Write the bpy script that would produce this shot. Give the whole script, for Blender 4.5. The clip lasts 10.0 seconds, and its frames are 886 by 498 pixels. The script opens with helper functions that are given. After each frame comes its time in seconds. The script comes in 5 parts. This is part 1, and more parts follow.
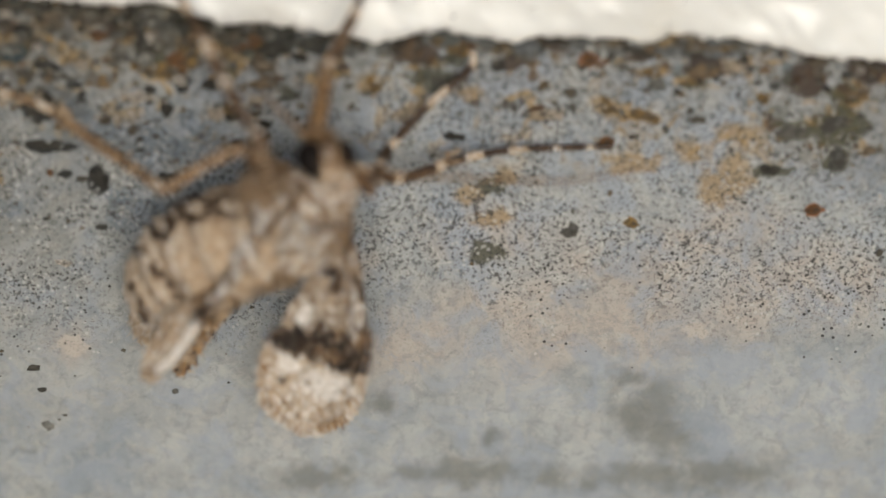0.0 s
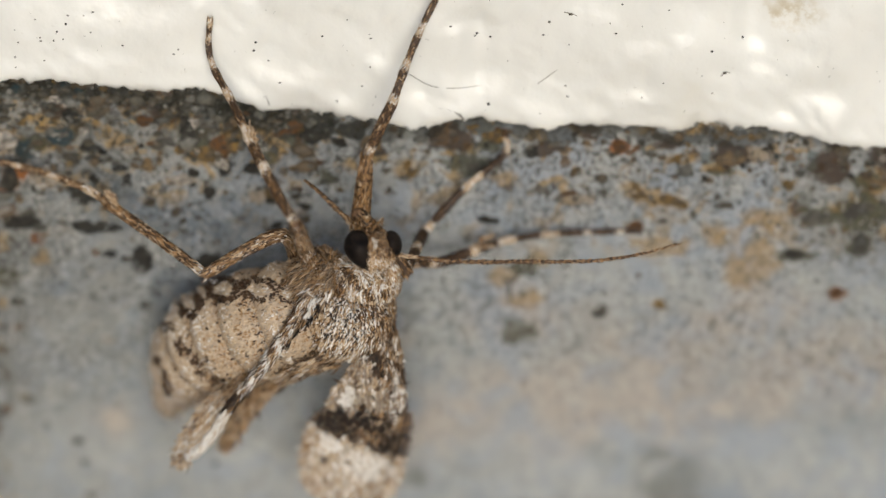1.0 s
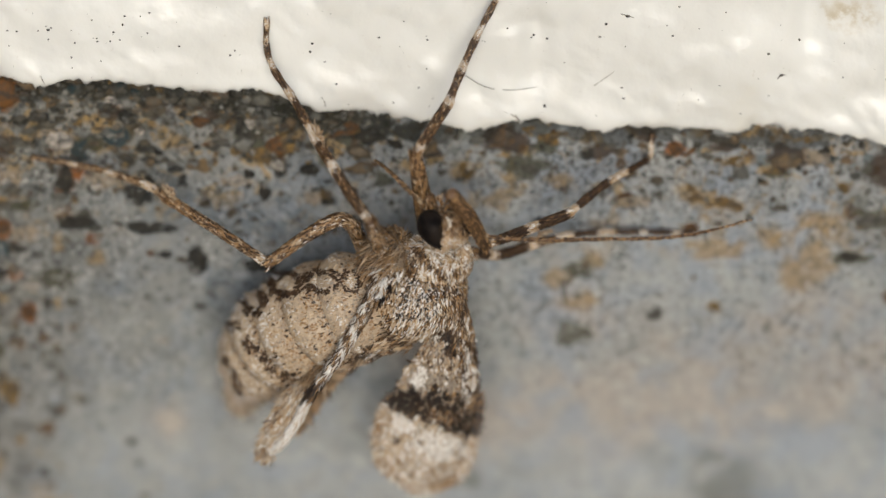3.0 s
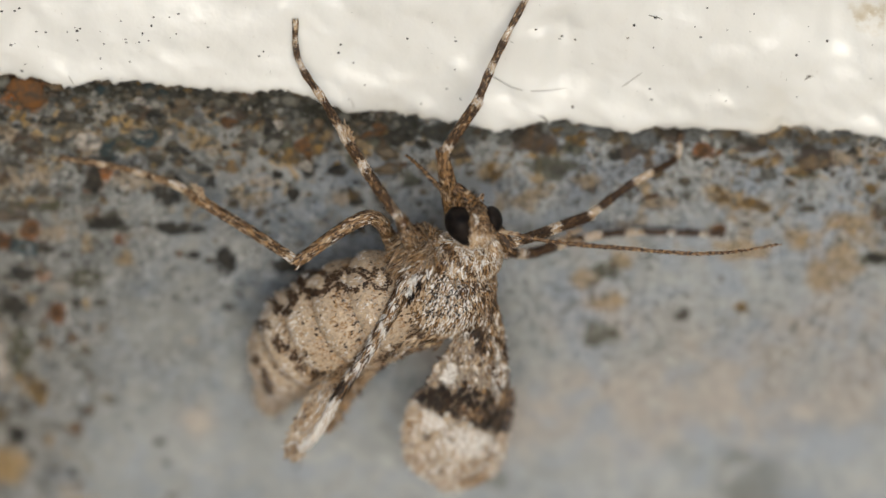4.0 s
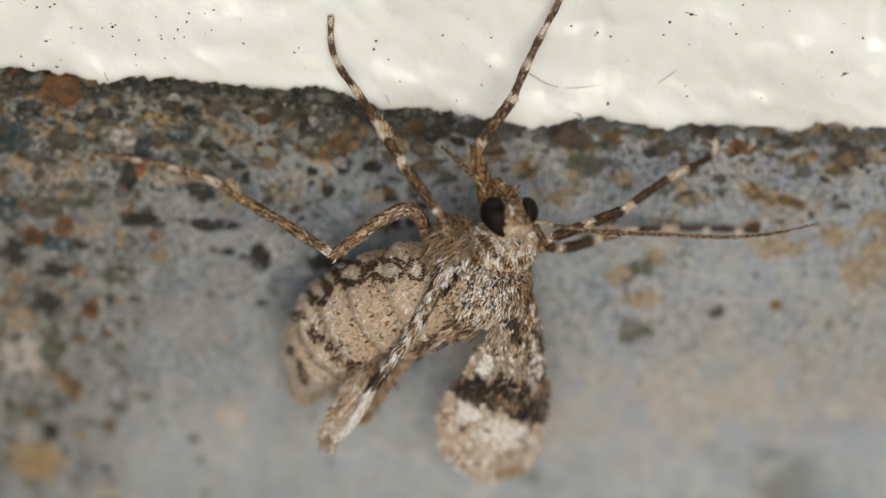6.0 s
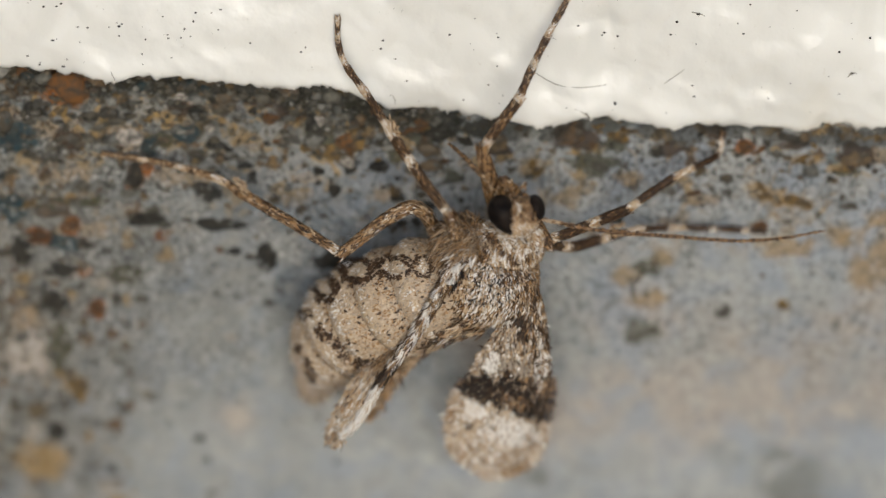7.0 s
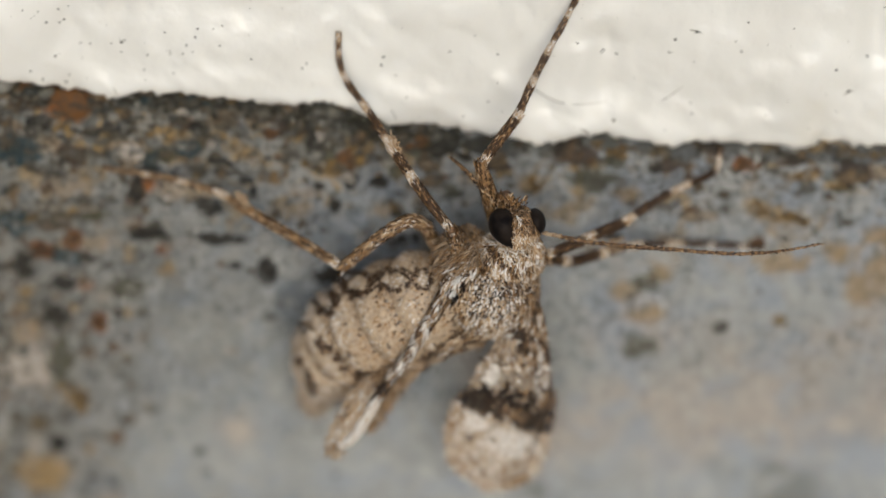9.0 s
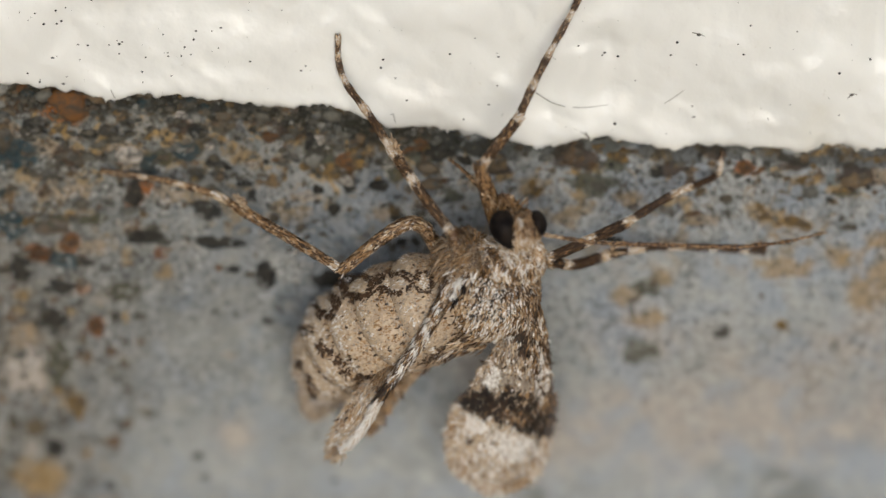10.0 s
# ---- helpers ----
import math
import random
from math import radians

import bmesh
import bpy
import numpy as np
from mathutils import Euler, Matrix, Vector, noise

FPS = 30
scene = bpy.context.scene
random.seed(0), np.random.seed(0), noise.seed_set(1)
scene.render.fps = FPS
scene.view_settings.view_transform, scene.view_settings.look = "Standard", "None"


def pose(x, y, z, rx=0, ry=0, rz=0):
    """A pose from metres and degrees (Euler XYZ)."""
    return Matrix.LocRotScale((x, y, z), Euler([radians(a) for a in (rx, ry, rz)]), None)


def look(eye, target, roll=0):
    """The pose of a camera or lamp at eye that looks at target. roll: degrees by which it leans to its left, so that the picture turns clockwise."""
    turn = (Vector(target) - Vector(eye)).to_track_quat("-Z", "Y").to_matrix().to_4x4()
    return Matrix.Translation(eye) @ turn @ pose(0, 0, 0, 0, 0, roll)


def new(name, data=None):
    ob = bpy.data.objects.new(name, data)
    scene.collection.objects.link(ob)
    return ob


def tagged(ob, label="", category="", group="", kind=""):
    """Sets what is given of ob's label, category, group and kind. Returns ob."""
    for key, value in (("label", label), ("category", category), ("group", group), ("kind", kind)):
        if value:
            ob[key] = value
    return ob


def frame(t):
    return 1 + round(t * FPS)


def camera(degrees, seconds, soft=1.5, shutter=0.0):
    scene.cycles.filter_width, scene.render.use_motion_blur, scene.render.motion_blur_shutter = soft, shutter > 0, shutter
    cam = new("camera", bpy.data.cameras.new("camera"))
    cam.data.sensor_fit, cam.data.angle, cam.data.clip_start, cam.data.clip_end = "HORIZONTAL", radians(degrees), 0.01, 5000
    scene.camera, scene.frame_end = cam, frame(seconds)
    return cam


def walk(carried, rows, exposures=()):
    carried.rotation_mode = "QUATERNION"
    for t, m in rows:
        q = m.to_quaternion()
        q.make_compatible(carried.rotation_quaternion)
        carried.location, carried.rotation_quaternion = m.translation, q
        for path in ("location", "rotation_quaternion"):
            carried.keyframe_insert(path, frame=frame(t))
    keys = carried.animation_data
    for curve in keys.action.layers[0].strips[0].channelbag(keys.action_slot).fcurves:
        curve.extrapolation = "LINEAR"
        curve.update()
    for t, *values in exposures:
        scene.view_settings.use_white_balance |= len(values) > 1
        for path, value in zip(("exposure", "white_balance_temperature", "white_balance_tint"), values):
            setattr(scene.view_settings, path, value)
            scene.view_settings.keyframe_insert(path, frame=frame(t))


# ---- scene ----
cam = camera(6.410, 10.0, soft=1.5)

# ---- the camera's way: a hand-held long macro lens 280 mm from the wall, looking 28 degrees down ----
REACH, TILT = 280.0, radians(28)
BACK = Vector((0, -math.cos(TILT), math.sin(TILT)))
RISE = Vector((0, math.sin(TILT), math.cos(TILT)))
HOME = BACK * REACH
# seconds, millimetres along the wall, millimetres up, millimetres back, lean in degrees
PATH = [
    (0.0, 5.534, -3.986, -6.2, -0.95), (0.1, 4.768, -3.508, -5.2, -0.89), (0.2, 4.352, -2.896, -3.6, -0.82),
    (0.3, 4.018, -2.325, -0.8, -0.76), (0.5, 3.329, -1.161, 1.9, -0.62), (0.7, 3.243, -0.779, 0.8, -0.61),
    (0.9, 3.820, -0.783, 0.4, -0.59), (1.0, 4.373, -0.759, 0.4, -0.58), (1.1, 4.576, -0.813, 0.4, -0.58),
    (1.2, 4.576, -0.791, 0.4, -0.59), (1.5, 4.305, -0.740, 0.3, -0.60), (2.0, 3.624, -0.715, 0.3, -0.53),
    (2.5, 2.996, -0.694, 0.3, -0.46), (4.0, 1.433, -0.637, 0.8, -0.39), (4.5, 1.038, -0.646, 1.5, -0.38),
    (5.0, 0.702, -0.689, 2.2, -0.37), (5.5, 0.432, -0.740, 1.2, -0.33), (7.0, -0.030, -0.765, 0.4, -0.28),
    (7.5, -0.034, -0.685, 2.7, -0.21), (8.0, -0.027, -0.513, 2.3, -0.16), (8.5, 0.009, -0.341, 2.1, -0.08),
    (9.0, -0.008, -0.159, 2.1, -0.09), (9.5, -0.007, -0.043, 0, -0.03), (10.0, -0.000, -0.000, 0, -0.00)]


def camera_pose(dx, dz, back, lean):
    eye = (HOME + Vector((dx, 0, dz)) + BACK * back) * 0.001
    return Matrix.Translation(eye) @ pose(0, 0, 0, 90 - math.degrees(TILT)) @ pose(0, 0, 0, 0, 0, lean)


walk(cam, [(t, camera_pose(*row)) for t, *row in PATH],
     [(0.0, -0.38, 6000, 7), (1.0, -0.40, 5990, 7), (4.0, -0.45, 5970, 7), (7.0, -0.48, 5950, 7), (10.0, -0.51, 5940, 7)])
cam.data.dof.use_dof = True
cam.data.dof.focus_distance = 0.2754
cam.data.dof.aperture_fstop = 22.5

def stage(u, v, h):
    """A place h millimetres out from the wall; u runs along the wall and v down it, in fiftieths of a millimetre seen square to BACK."""
    d = -BACK * REACH + Vector(((u - 784) / 50, 0, 0)) + RISE * ((441 - v) / 50)
    k = (-h - HOME.y) / d.y
    return HOME + d * k


# ---- daylight: bright hazy sky and a soft sun from above and one side ----
SUN_UP, SUN_SIDE = 16, 3
world = bpy.data.worlds.new("sky")
scene.world = world
world.use_nodes = True
sky = world.node_tree.nodes.new("ShaderNodeTexSky")
sky.sky_type, sky.sun_disc = "NISHITA", False
sky.sun_elevation, sky.sun_rotation = radians(SUN_UP), radians(180 - SUN_SIDE)
sky.dust_density, sky.air_density = 4.0, 1.0
backing = world.node_tree.nodes["Background"]
backing.inputs["Strength"].default_value = 0.115
world.node_tree.links.new(sky.outputs["Color"], backing.inputs["Color"])
sun = new("sun", bpy.data.lights.new("sun", "SUN"))
sun.data.energy, sun.data.angle, sun.data.color = 2.3, radians(40), (1.0, 0.99, 0.98)
sun_way = Vector((math.sin(radians(SUN_SIDE)) * math.cos(radians(SUN_UP)),
                  -math.cos(radians(SUN_SIDE)) * math.cos(radians(SUN_UP)), math.sin(radians(SUN_UP))))
sun.matrix_world = look(sun_way * 3, (0, 0, 0))


# ---- materials ----
class Nodes:
    """Small helper that wires a node material."""

    def __init__(self, name, rough=0.7):
        self.mat = bpy.data.materials.new(name)
        self.mat.use_nodes = True
        self.tree = self.mat.node_tree
        self.bsdf = self.tree.nodes["Principled BSDF"]
        self.bsdf.inputs["Roughness"].default_value = rough
        self.coord = self.add("ShaderNodeTexCoord").outputs["Object"]

    def add(self, kind):
        return self.tree.nodes.new(kind)

    def link(self, a, b):
        self.tree.links.new(a, b)

    def noise(self, per_mm, detail=4, rough=0.55, warp=0.0):
        n = self.add("ShaderNodeTexNoise")
        n.inputs["Scale"].default_value = per_mm * 1000
        n.inputs["Detail"].default_value, n.inputs["Roughness"].default_value = detail, rough
        n.inputs["Distortion"].default_value = warp
        self.link(self.coord, n.inputs["Vector"])
        return n.outputs["Fac"]

    def cells(self, per_mm, where=None):
        n = self.add("ShaderNodeTexVoronoi")
        n.inputs["Scale"].default_value = per_mm * 1000
        self.link(where or self.coord, n.inputs["Vector"])
        return n

    def math(self, how, a, b):
        m = self.add("ShaderNodeMath")
        m.operation = how
        for slot, value in zip(m.inputs, (a, b)):
            if isinstance(value, (int, float)):
                slot.default_value = value
            else:
                self.link(value, slot)
        return m.outputs[0]

    def span(self, value, lo, hi, a=0.0, b=1.0):
        """Carries lo..hi to a..b, held beyond."""
        r = self.add("ShaderNodeMapRange")
        r.interpolation_type = "SMOOTHSTEP"
        for name, x in (("From Min", lo), ("From Max", hi), ("To Min", a), ("To Max", b)):
            r.inputs[name].default_value = x
        self.link(value, r.inputs["Value"])
        return r.outputs[0]

    def warped(self, per_mm, mm):
        """Places shifted to and fro by up to about mm / 2."""
        warp = self.add("ShaderNodeTexNoise")
        warp.inputs["Scale"].default_value, warp.inputs["Detail"].default_value, warp.inputs["Roughness"].default_value = per_mm * 1000, 4, 0.6
        self.link(self.coord, warp.inputs["Vector"])
        off = self.add("ShaderNodeVectorMath")
        off.operation = "SUBTRACT"
        off.inputs[1].default_value = (0.5, 0.5, 0.5)
        self.link(warp.outputs["Color"], off.inputs[0])
        bend = self.add("ShaderNodeVectorMath")
        bend.operation = "MULTIPLY_ADD"
        bend.inputs[1].default_value = (mm * 0.001,) * 3
        self.link(off.outputs[0], bend.inputs[0])
        self.link(self.coord, bend.inputs[2])
        return bend.outputs[0]

    def ramp(self, fac, *stops):
        r = self.add("ShaderNodeValToRGB")
        while len(r.color_ramp.elements) < len(stops):
            r.color_ramp.elements.new(0.5)
        for e, (at, c) in zip(r.color_ramp.elements, stops):
            e.position = at
            e.color = (*c, 1) if isinstance(c, tuple) else (c, c, c, 1)
        self.link(fac, r.inputs["Fac"])
        return r.outputs["Color"]

    def mix(self, fac, a, b, how="MIX"):
        m = self.add("ShaderNodeMix")
        m.data_type, m.blend_type = "RGBA", how
        for slot, value in ((m.inputs[0], fac), (m.inputs[6], a), (m.inputs[7], b)):
            if isinstance(value, (int, float)):
                slot.default_value = value
            elif isinstance(value, tuple):
                slot.default_value = (*value, 1)
            else:
                self.link(value, slot)
        return m.outputs[2]

    def spot(self, where, x, z, rx, rz, core=0.45):
        """1 inside a stain round x, z (mm), 0 outside; its outline follows the warp in where."""
        put = self.add("ShaderNodeMapping")
        put.vector_type = "TEXTURE"
        put.inputs["Location"].default_value = (x * 0.001, 0, z * 0.001)
        put.inputs["Scale"].default_value = (rx * 0.001, 1000.0, rz * 0.001)
        self.link(where, put.inputs["Vector"])
        far = self.add("ShaderNodeVectorMath")
        far.operation = "LENGTH"
        self.link(put.outputs[0], far.inputs[0])
        return self.span(far.outputs["Value"], core, 1.05, 1.0, 0.0)

    def stain(self, col, name, color, amount, soft, grain):
        """Lays the stains and painted shadow stored on the mesh as name over col; grain roughens their outline."""
        mask = self.add("ShaderNodeAttribute")
        mask.attribute_name = name
        depth = self.math("ADD", mask.outputs["Fac"], self.math("MULTIPLY", grain, 0.9))
        return self.mix(self.span(depth, 0.60, 0.60 + soft, 0.0, amount), col, color)

    def bump(self, height, depth_mm, strength=1.0):
        b = self.add("ShaderNodeBump")
        b.inputs["Distance"].default_value, b.inputs["Strength"].default_value = depth_mm * 0.001, strength
        self.link(height, b.inputs["Height"])
        self.link(b.outputs["Normal"], self.bsdf.inputs["Normal"])

    def done(self, color):
        if isinstance(color, tuple):
            self.bsdf.inputs["Base Color"].default_value = (*color, 1)
        else:
            self.link(color, self.bsdf.inputs["Base Color"])
        return self.mat


def scale_material(name, dark, light, rough=0.42, sheen=0.6):
    """Wing and body scales: each flake its own shade, a little silky."""
    n = Nodes(name, rough)
    geo = n.add("ShaderNodeNewGeometry")
    col = n.ramp(geo.outputs["Random Per Island"], (0.0, dark), (1.0, light))
    n.bsdf.inputs["Specular IOR Level"].default_value = sheen * 0.6
    return n.done(n.mix(n.ramp(n.noise(12, 2), (0.35, 0.0), (0.65, 0.5)), col, dark))


SCALES = [scale_material("scale_white", (0.55, 0.52, 0.48), (0.84, 0.82, 0.79), 0.4, 0.5),
          scale_material("scale_cream", (0.385, 0.285, 0.182), (0.56, 0.435, 0.298)),
          scale_material("scale_tan", (0.22, 0.120, 0.048), (0.37, 0.225, 0.102)),
          scale_material("scale_brown", (0.028, 0.0145, 0.007), (0.10, 0.053, 0.024)),
          scale_material("scale_black", (0.006, 0.0045, 0.004), (0.020, 0.014, 0.011)),
          scale_material("scale_grey", (0.205, 0.166, 0.128), (0.365, 0.312, 0.252))]
WHITE, CREAM, TAN, BROWN, BLACK, GREY = range(6)


def cuticle_material(name, a, b):
    n = Nodes(name, 0.55)
    n.bump(n.noise(25, 3), 0.02, 0.6)
    return n.done(n.mix(n.ramp(n.noise(6, 4), (0.35, 0.0), (0.65, 1.0)), a, b))


SKIN = cuticle_material("body_skin", (0.10, 0.065, 0.04), (0.26, 0.18, 0.115))
SKIN_PALE = cuticle_material("abdomen_skin", (0.32, 0.24, 0.165), (0.50, 0.40, 0.29))
SKIN_LEG = cuticle_material("leg_skin", (0.10, 0.05, 0.022), (0.22, 0.125, 0.06))


def eye_material():
    n = Nodes("compound_eye", 0.42)
    n.bsdf.inputs["Specular IOR Level"].default_value = 0.05
    v = n.cells(26)
    n.bump(v.outputs["Distance"], 0.012, 0.5)
    return n.done(n.mix(n.ramp(n.noise(2.0, 2), (0.4, 0.0), (0.6, 1.0)), (0.006, 0.005, 0.005), (0.016, 0.012, 0.010)))


EYE = eye_material()


def concrete_material():
    """Blue-grey cement, warmer and smoother lower down; sandy aggregate with brown, ochre and olive grains towards the paint and at one end."""
    n = Nodes("weathered_concrete", 0.9)
    n.bsdf.inputs["Specular IOR Level"].default_value = 0.2
    sep = n.add("ShaderNodeSeparateXYZ")
    n.link(n.coord, sep.inputs[0])
    x, z = sep.outputs["X"], sep.outputs["Z"]
    ragged_at = n.warped(2.2, 0.55)
    crumb, cloud = n.noise(3.2, 4, 0.65), n.noise(0.9, 4, 0.6)
    # cement: cool and warm clouds, painted moth shadow, paler laitance, darker damp
    col = n.mix(n.ramp(n.noise(0.45, 5, 0.6, 0.3), (0.36, 0.0), (0.64, 1.0)), (0.255, 0.268, 0.273), (0.362, 0.372, 0.368))
    col = n.mix(n.ramp(n.noise(0.25, 3, 0.5, 0.6), (0.50, 0.0), (0.68, 0.65)), col, (0.195, 0.225, 0.262))
    for name in ("warm", "pale", "blue_shadow"):
        color, amount, soft = STAINS_AND_SHADOW[name][:3]
        col = n.stain(col, name, color, amount, soft, cloud)
    col = n.mix(n.ramp(n.noise(0.9, 4, 0.6, 0.6), (0.57, 0.0), (0.70, 0.6)), col, (0.40, 0.40, 0.385))
    col = n.mix(n.ramp(n.noise(1.2, 4, 0.62, 0.4), (0.54, 0.0), (0.68, 0.42)), col, (0.150, 0.160, 0.162))
    # mottling a few tenths of a millimetre to a few millimetres wide
    col = n.mix(n.ramp(n.noise(1.5, 5, 0.7, 0.5), (0.48, 0.0), (0.61, 0.42)), col, (0.400, 0.382, 0.358))
    col = n.mix(n.ramp(n.noise(1.9, 5, 0.7, 0.5), (0.50, 0.0), (0.63, 0.45)), col, (0.175, 0.190, 0.200))
    col = n.mix(n.ramp(n.noise(0.55, 4, 0.65, 0.8), (0.48, 0.0), (0.62, 0.65)), col, (0.268, 0.298, 0.345))
    # grime, thicker towards one end
    grime = n.math("MULTIPLY", n.span(x, 0.001, -0.011, 0.0, 0.62), n.math("MULTIPLY", n.span(z, -0.010, -0.001, 0.25, 1.0), n.span(n.noise(0.7, 4, 0.6, 0.4), 0.30, 0.60, 0.5, 1.0)))
    col = n.mix(grime, col, (0.135, 0.132, 0.112))
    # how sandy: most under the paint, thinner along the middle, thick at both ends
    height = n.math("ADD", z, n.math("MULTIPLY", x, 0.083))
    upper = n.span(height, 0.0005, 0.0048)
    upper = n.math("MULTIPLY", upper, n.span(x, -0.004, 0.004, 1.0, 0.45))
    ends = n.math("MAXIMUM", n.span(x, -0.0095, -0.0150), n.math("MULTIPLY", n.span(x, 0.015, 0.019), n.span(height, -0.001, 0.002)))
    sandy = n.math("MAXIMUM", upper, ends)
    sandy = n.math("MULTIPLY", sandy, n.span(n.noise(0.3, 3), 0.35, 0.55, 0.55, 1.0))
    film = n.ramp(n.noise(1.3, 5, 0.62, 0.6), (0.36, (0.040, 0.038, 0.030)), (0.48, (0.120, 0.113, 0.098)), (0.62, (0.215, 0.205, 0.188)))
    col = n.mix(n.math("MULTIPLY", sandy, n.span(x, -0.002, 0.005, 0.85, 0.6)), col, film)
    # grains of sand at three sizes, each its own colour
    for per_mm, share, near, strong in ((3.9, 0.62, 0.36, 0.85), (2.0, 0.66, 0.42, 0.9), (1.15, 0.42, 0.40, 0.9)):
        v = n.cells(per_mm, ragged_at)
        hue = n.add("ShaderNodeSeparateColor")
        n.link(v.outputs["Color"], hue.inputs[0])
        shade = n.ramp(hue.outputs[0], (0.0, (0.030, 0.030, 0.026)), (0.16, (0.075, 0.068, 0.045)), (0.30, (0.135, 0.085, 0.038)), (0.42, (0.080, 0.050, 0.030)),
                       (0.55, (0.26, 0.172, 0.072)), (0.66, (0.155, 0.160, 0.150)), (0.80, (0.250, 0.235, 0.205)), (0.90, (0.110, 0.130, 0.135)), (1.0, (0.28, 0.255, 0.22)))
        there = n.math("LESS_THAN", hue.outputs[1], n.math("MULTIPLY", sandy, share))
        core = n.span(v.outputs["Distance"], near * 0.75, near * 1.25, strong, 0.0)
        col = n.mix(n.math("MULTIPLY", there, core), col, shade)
    # thin ochre film in patches below the paint
    ochre = n.math("MULTIPLY", n.span(n.noise(1.0, 4, 0.6, 1.0), 0.55, 0.64, 0.0, 0.8), n.span(height, -0.002, 0.003))
    col = n.mix(ochre, col, (0.285, 0.190, 0.078))
    # single stains and grains, and darker patches along the paint's edge
    for name in ("beige", "ochre", "olive", "brown", "rust", "teal", "dark", "pink", "edge_dark", "edge_dark_far", "damp"):
        color, amount, soft = STAINS_AND_SHADOW[name][:3]
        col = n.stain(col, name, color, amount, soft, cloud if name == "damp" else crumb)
    # fine black and white specks
    below = n.span(height, 0.0035, 0.0010)
    zone = n.math("MULTIPLY", n.span(z, -0.0090, -0.0040), n.span(n.noise(0.22, 3, 0.5, 0.3), 0.36, 0.55, 0.35, 1.0))
    for per_mm, lo, c, strong in ((6.5, 0.585, (0.045, 0.043, 0.04), 0.9), (9.0, 0.580, (0.05, 0.048, 0.044), 0.85), (5.5, 0.62, (0.46, 0.45, 0.43), 0.6)):
        fleck = n.math("MULTIPLY", n.span(n.noise(per_mm, 2, 0.5, 0.4), lo, lo + 0.045, 0.0, strong), n.math("MULTIPLY", zone, below) if c[0] > 0.3 else zone)
        col = n.mix(fleck, col, c)
    for per_mm, near, share, c, strong in ((3.4, 0.24, 0.44, (0.035, 0.033, 0.030), 0.92), (5.2, 0.30, 0.50, (0.05, 0.047, 0.042), 0.85), (4.2, 0.34, 0.40, (0.46, 0.45, 0.43), 0.5)):
        v = n.cells(per_mm)
        hue = n.add("ShaderNodeSeparateColor")
        n.link(v.outputs["Color"], hue.inputs[0])
        there = n.math("LESS_THAN", hue.outputs[1], n.math("MULTIPLY", n.math("MULTIPLY", zone, below) if c[0] > 0.3 else zone, share))
        col = n.mix(n.math("MULTIPLY", there, n.span(v.outputs["Distance"], near * 0.6, near, strong, 0.0)), col, c)
    n.bump(n.mix(0.5, n.noise(5.0, 5, 0.6), n.noise(1.8, 4, 0.6)), 0.10, 0.8)
    return n.done(col)


# stains and painted shadow on the concrete: u, v and two half-widths in mm
WARM_CLOUDS = [(1250, 745, 7.5, 2.4), (1010, 790, 3.6, 1.5), (1520, 610, 3.2, 1.7), (1160, 600, 3.0, 1.4), (1420, 660, 4.0, 1.6), (410, 770, 1.2, 0.9),
               (1650, 700, 4.5, 2.2), (60, 640, 2.0, 2.0), (880, 640, 1.5, 1.5)]
PALE_CLOUDS = [(400, 800, 6.5, 3.0), (300, 620, 3.0, 1.2), (1120, 665, 1.2, 0.6), (1280, 560, 3.0, 0.9), (1400, 545, 1.5, 0.6), (1050, 850, 3.0, 0.9), (690, 900, 4.0, 1.6), (1500, 840, 2.4, 0.8)]
# blue-grey patches that also paint the moth's shadow on the wall around it
BLUE_AND_SHADOW = [(600, 425, 3.0, 1.5), (480, 400, 2.6, 1.5), (320, 535, 0.7, 0.5), (690, 330, 1.8, 1.1), (520, 545, 1.4, 1.3), (400, 350, 1.4, 0.9), (250, 470, 1.2, 0.7)]
DAMP = [(1368, 842, 0.9, 0.6), (1400, 890, 1.5, 1.5), (1445, 940, 1.5, 1.2), (1543, 1005, 2.6, 0.9), (1420, 1010, 3.0, 0.9), (1090, 1000, 3.6, 0.7), (830, 1000, 2.2, 0.7),
        (1240, 1010, 1.2, 0.7), (950, 875, 0.9, 0.7), (235, 690, 0.5, 0.6), (1130, 940, 0.7, 0.5)]
# the spot at 583, 490 paints in shadow behind the moth's knee
DARK_SPOTS = [(58, 226, 0.45, 0.5), (195, 280, 0.3, 0.25), (365, 372, 0.5, 0.42), (380, 290, 0.35, 0.25), (390, 311, 0.4, 0.16), (432, 325, 0.3, 0.12), (445, 345, 0.16, 0.28),
              (620, 326, 0.28, 0.28), (590, 366, 0.24, 0.3), (775, 272, 0.55, 0.28), (258, 422, 0.65, 0.28), (392, 428, 0.95, 0.2), (378, 432, 0.4, 0.28), (412, 475, 0.25, 0.18),
              (470, 482, 0.4, 0.55), (102, 508, 0.6, 0.28), (92, 566, 0.5, 0.5), (40, 478, 0.4, 0.55), (100, 795, 0.35, 0.35), (1163, 305, 0.24, 0.22), (583, 490, 0.6, 0.4), (350, 235, 0.4, 0.3)]
TEAL_SPOTS = [(20, 275, 1.0, 0.8), (265, 295, 0.4, 0.4), (115, 462, 0.5, 0.4), (330, 270, 0.5, 0.4), (20, 400, 0.5, 0.5)]
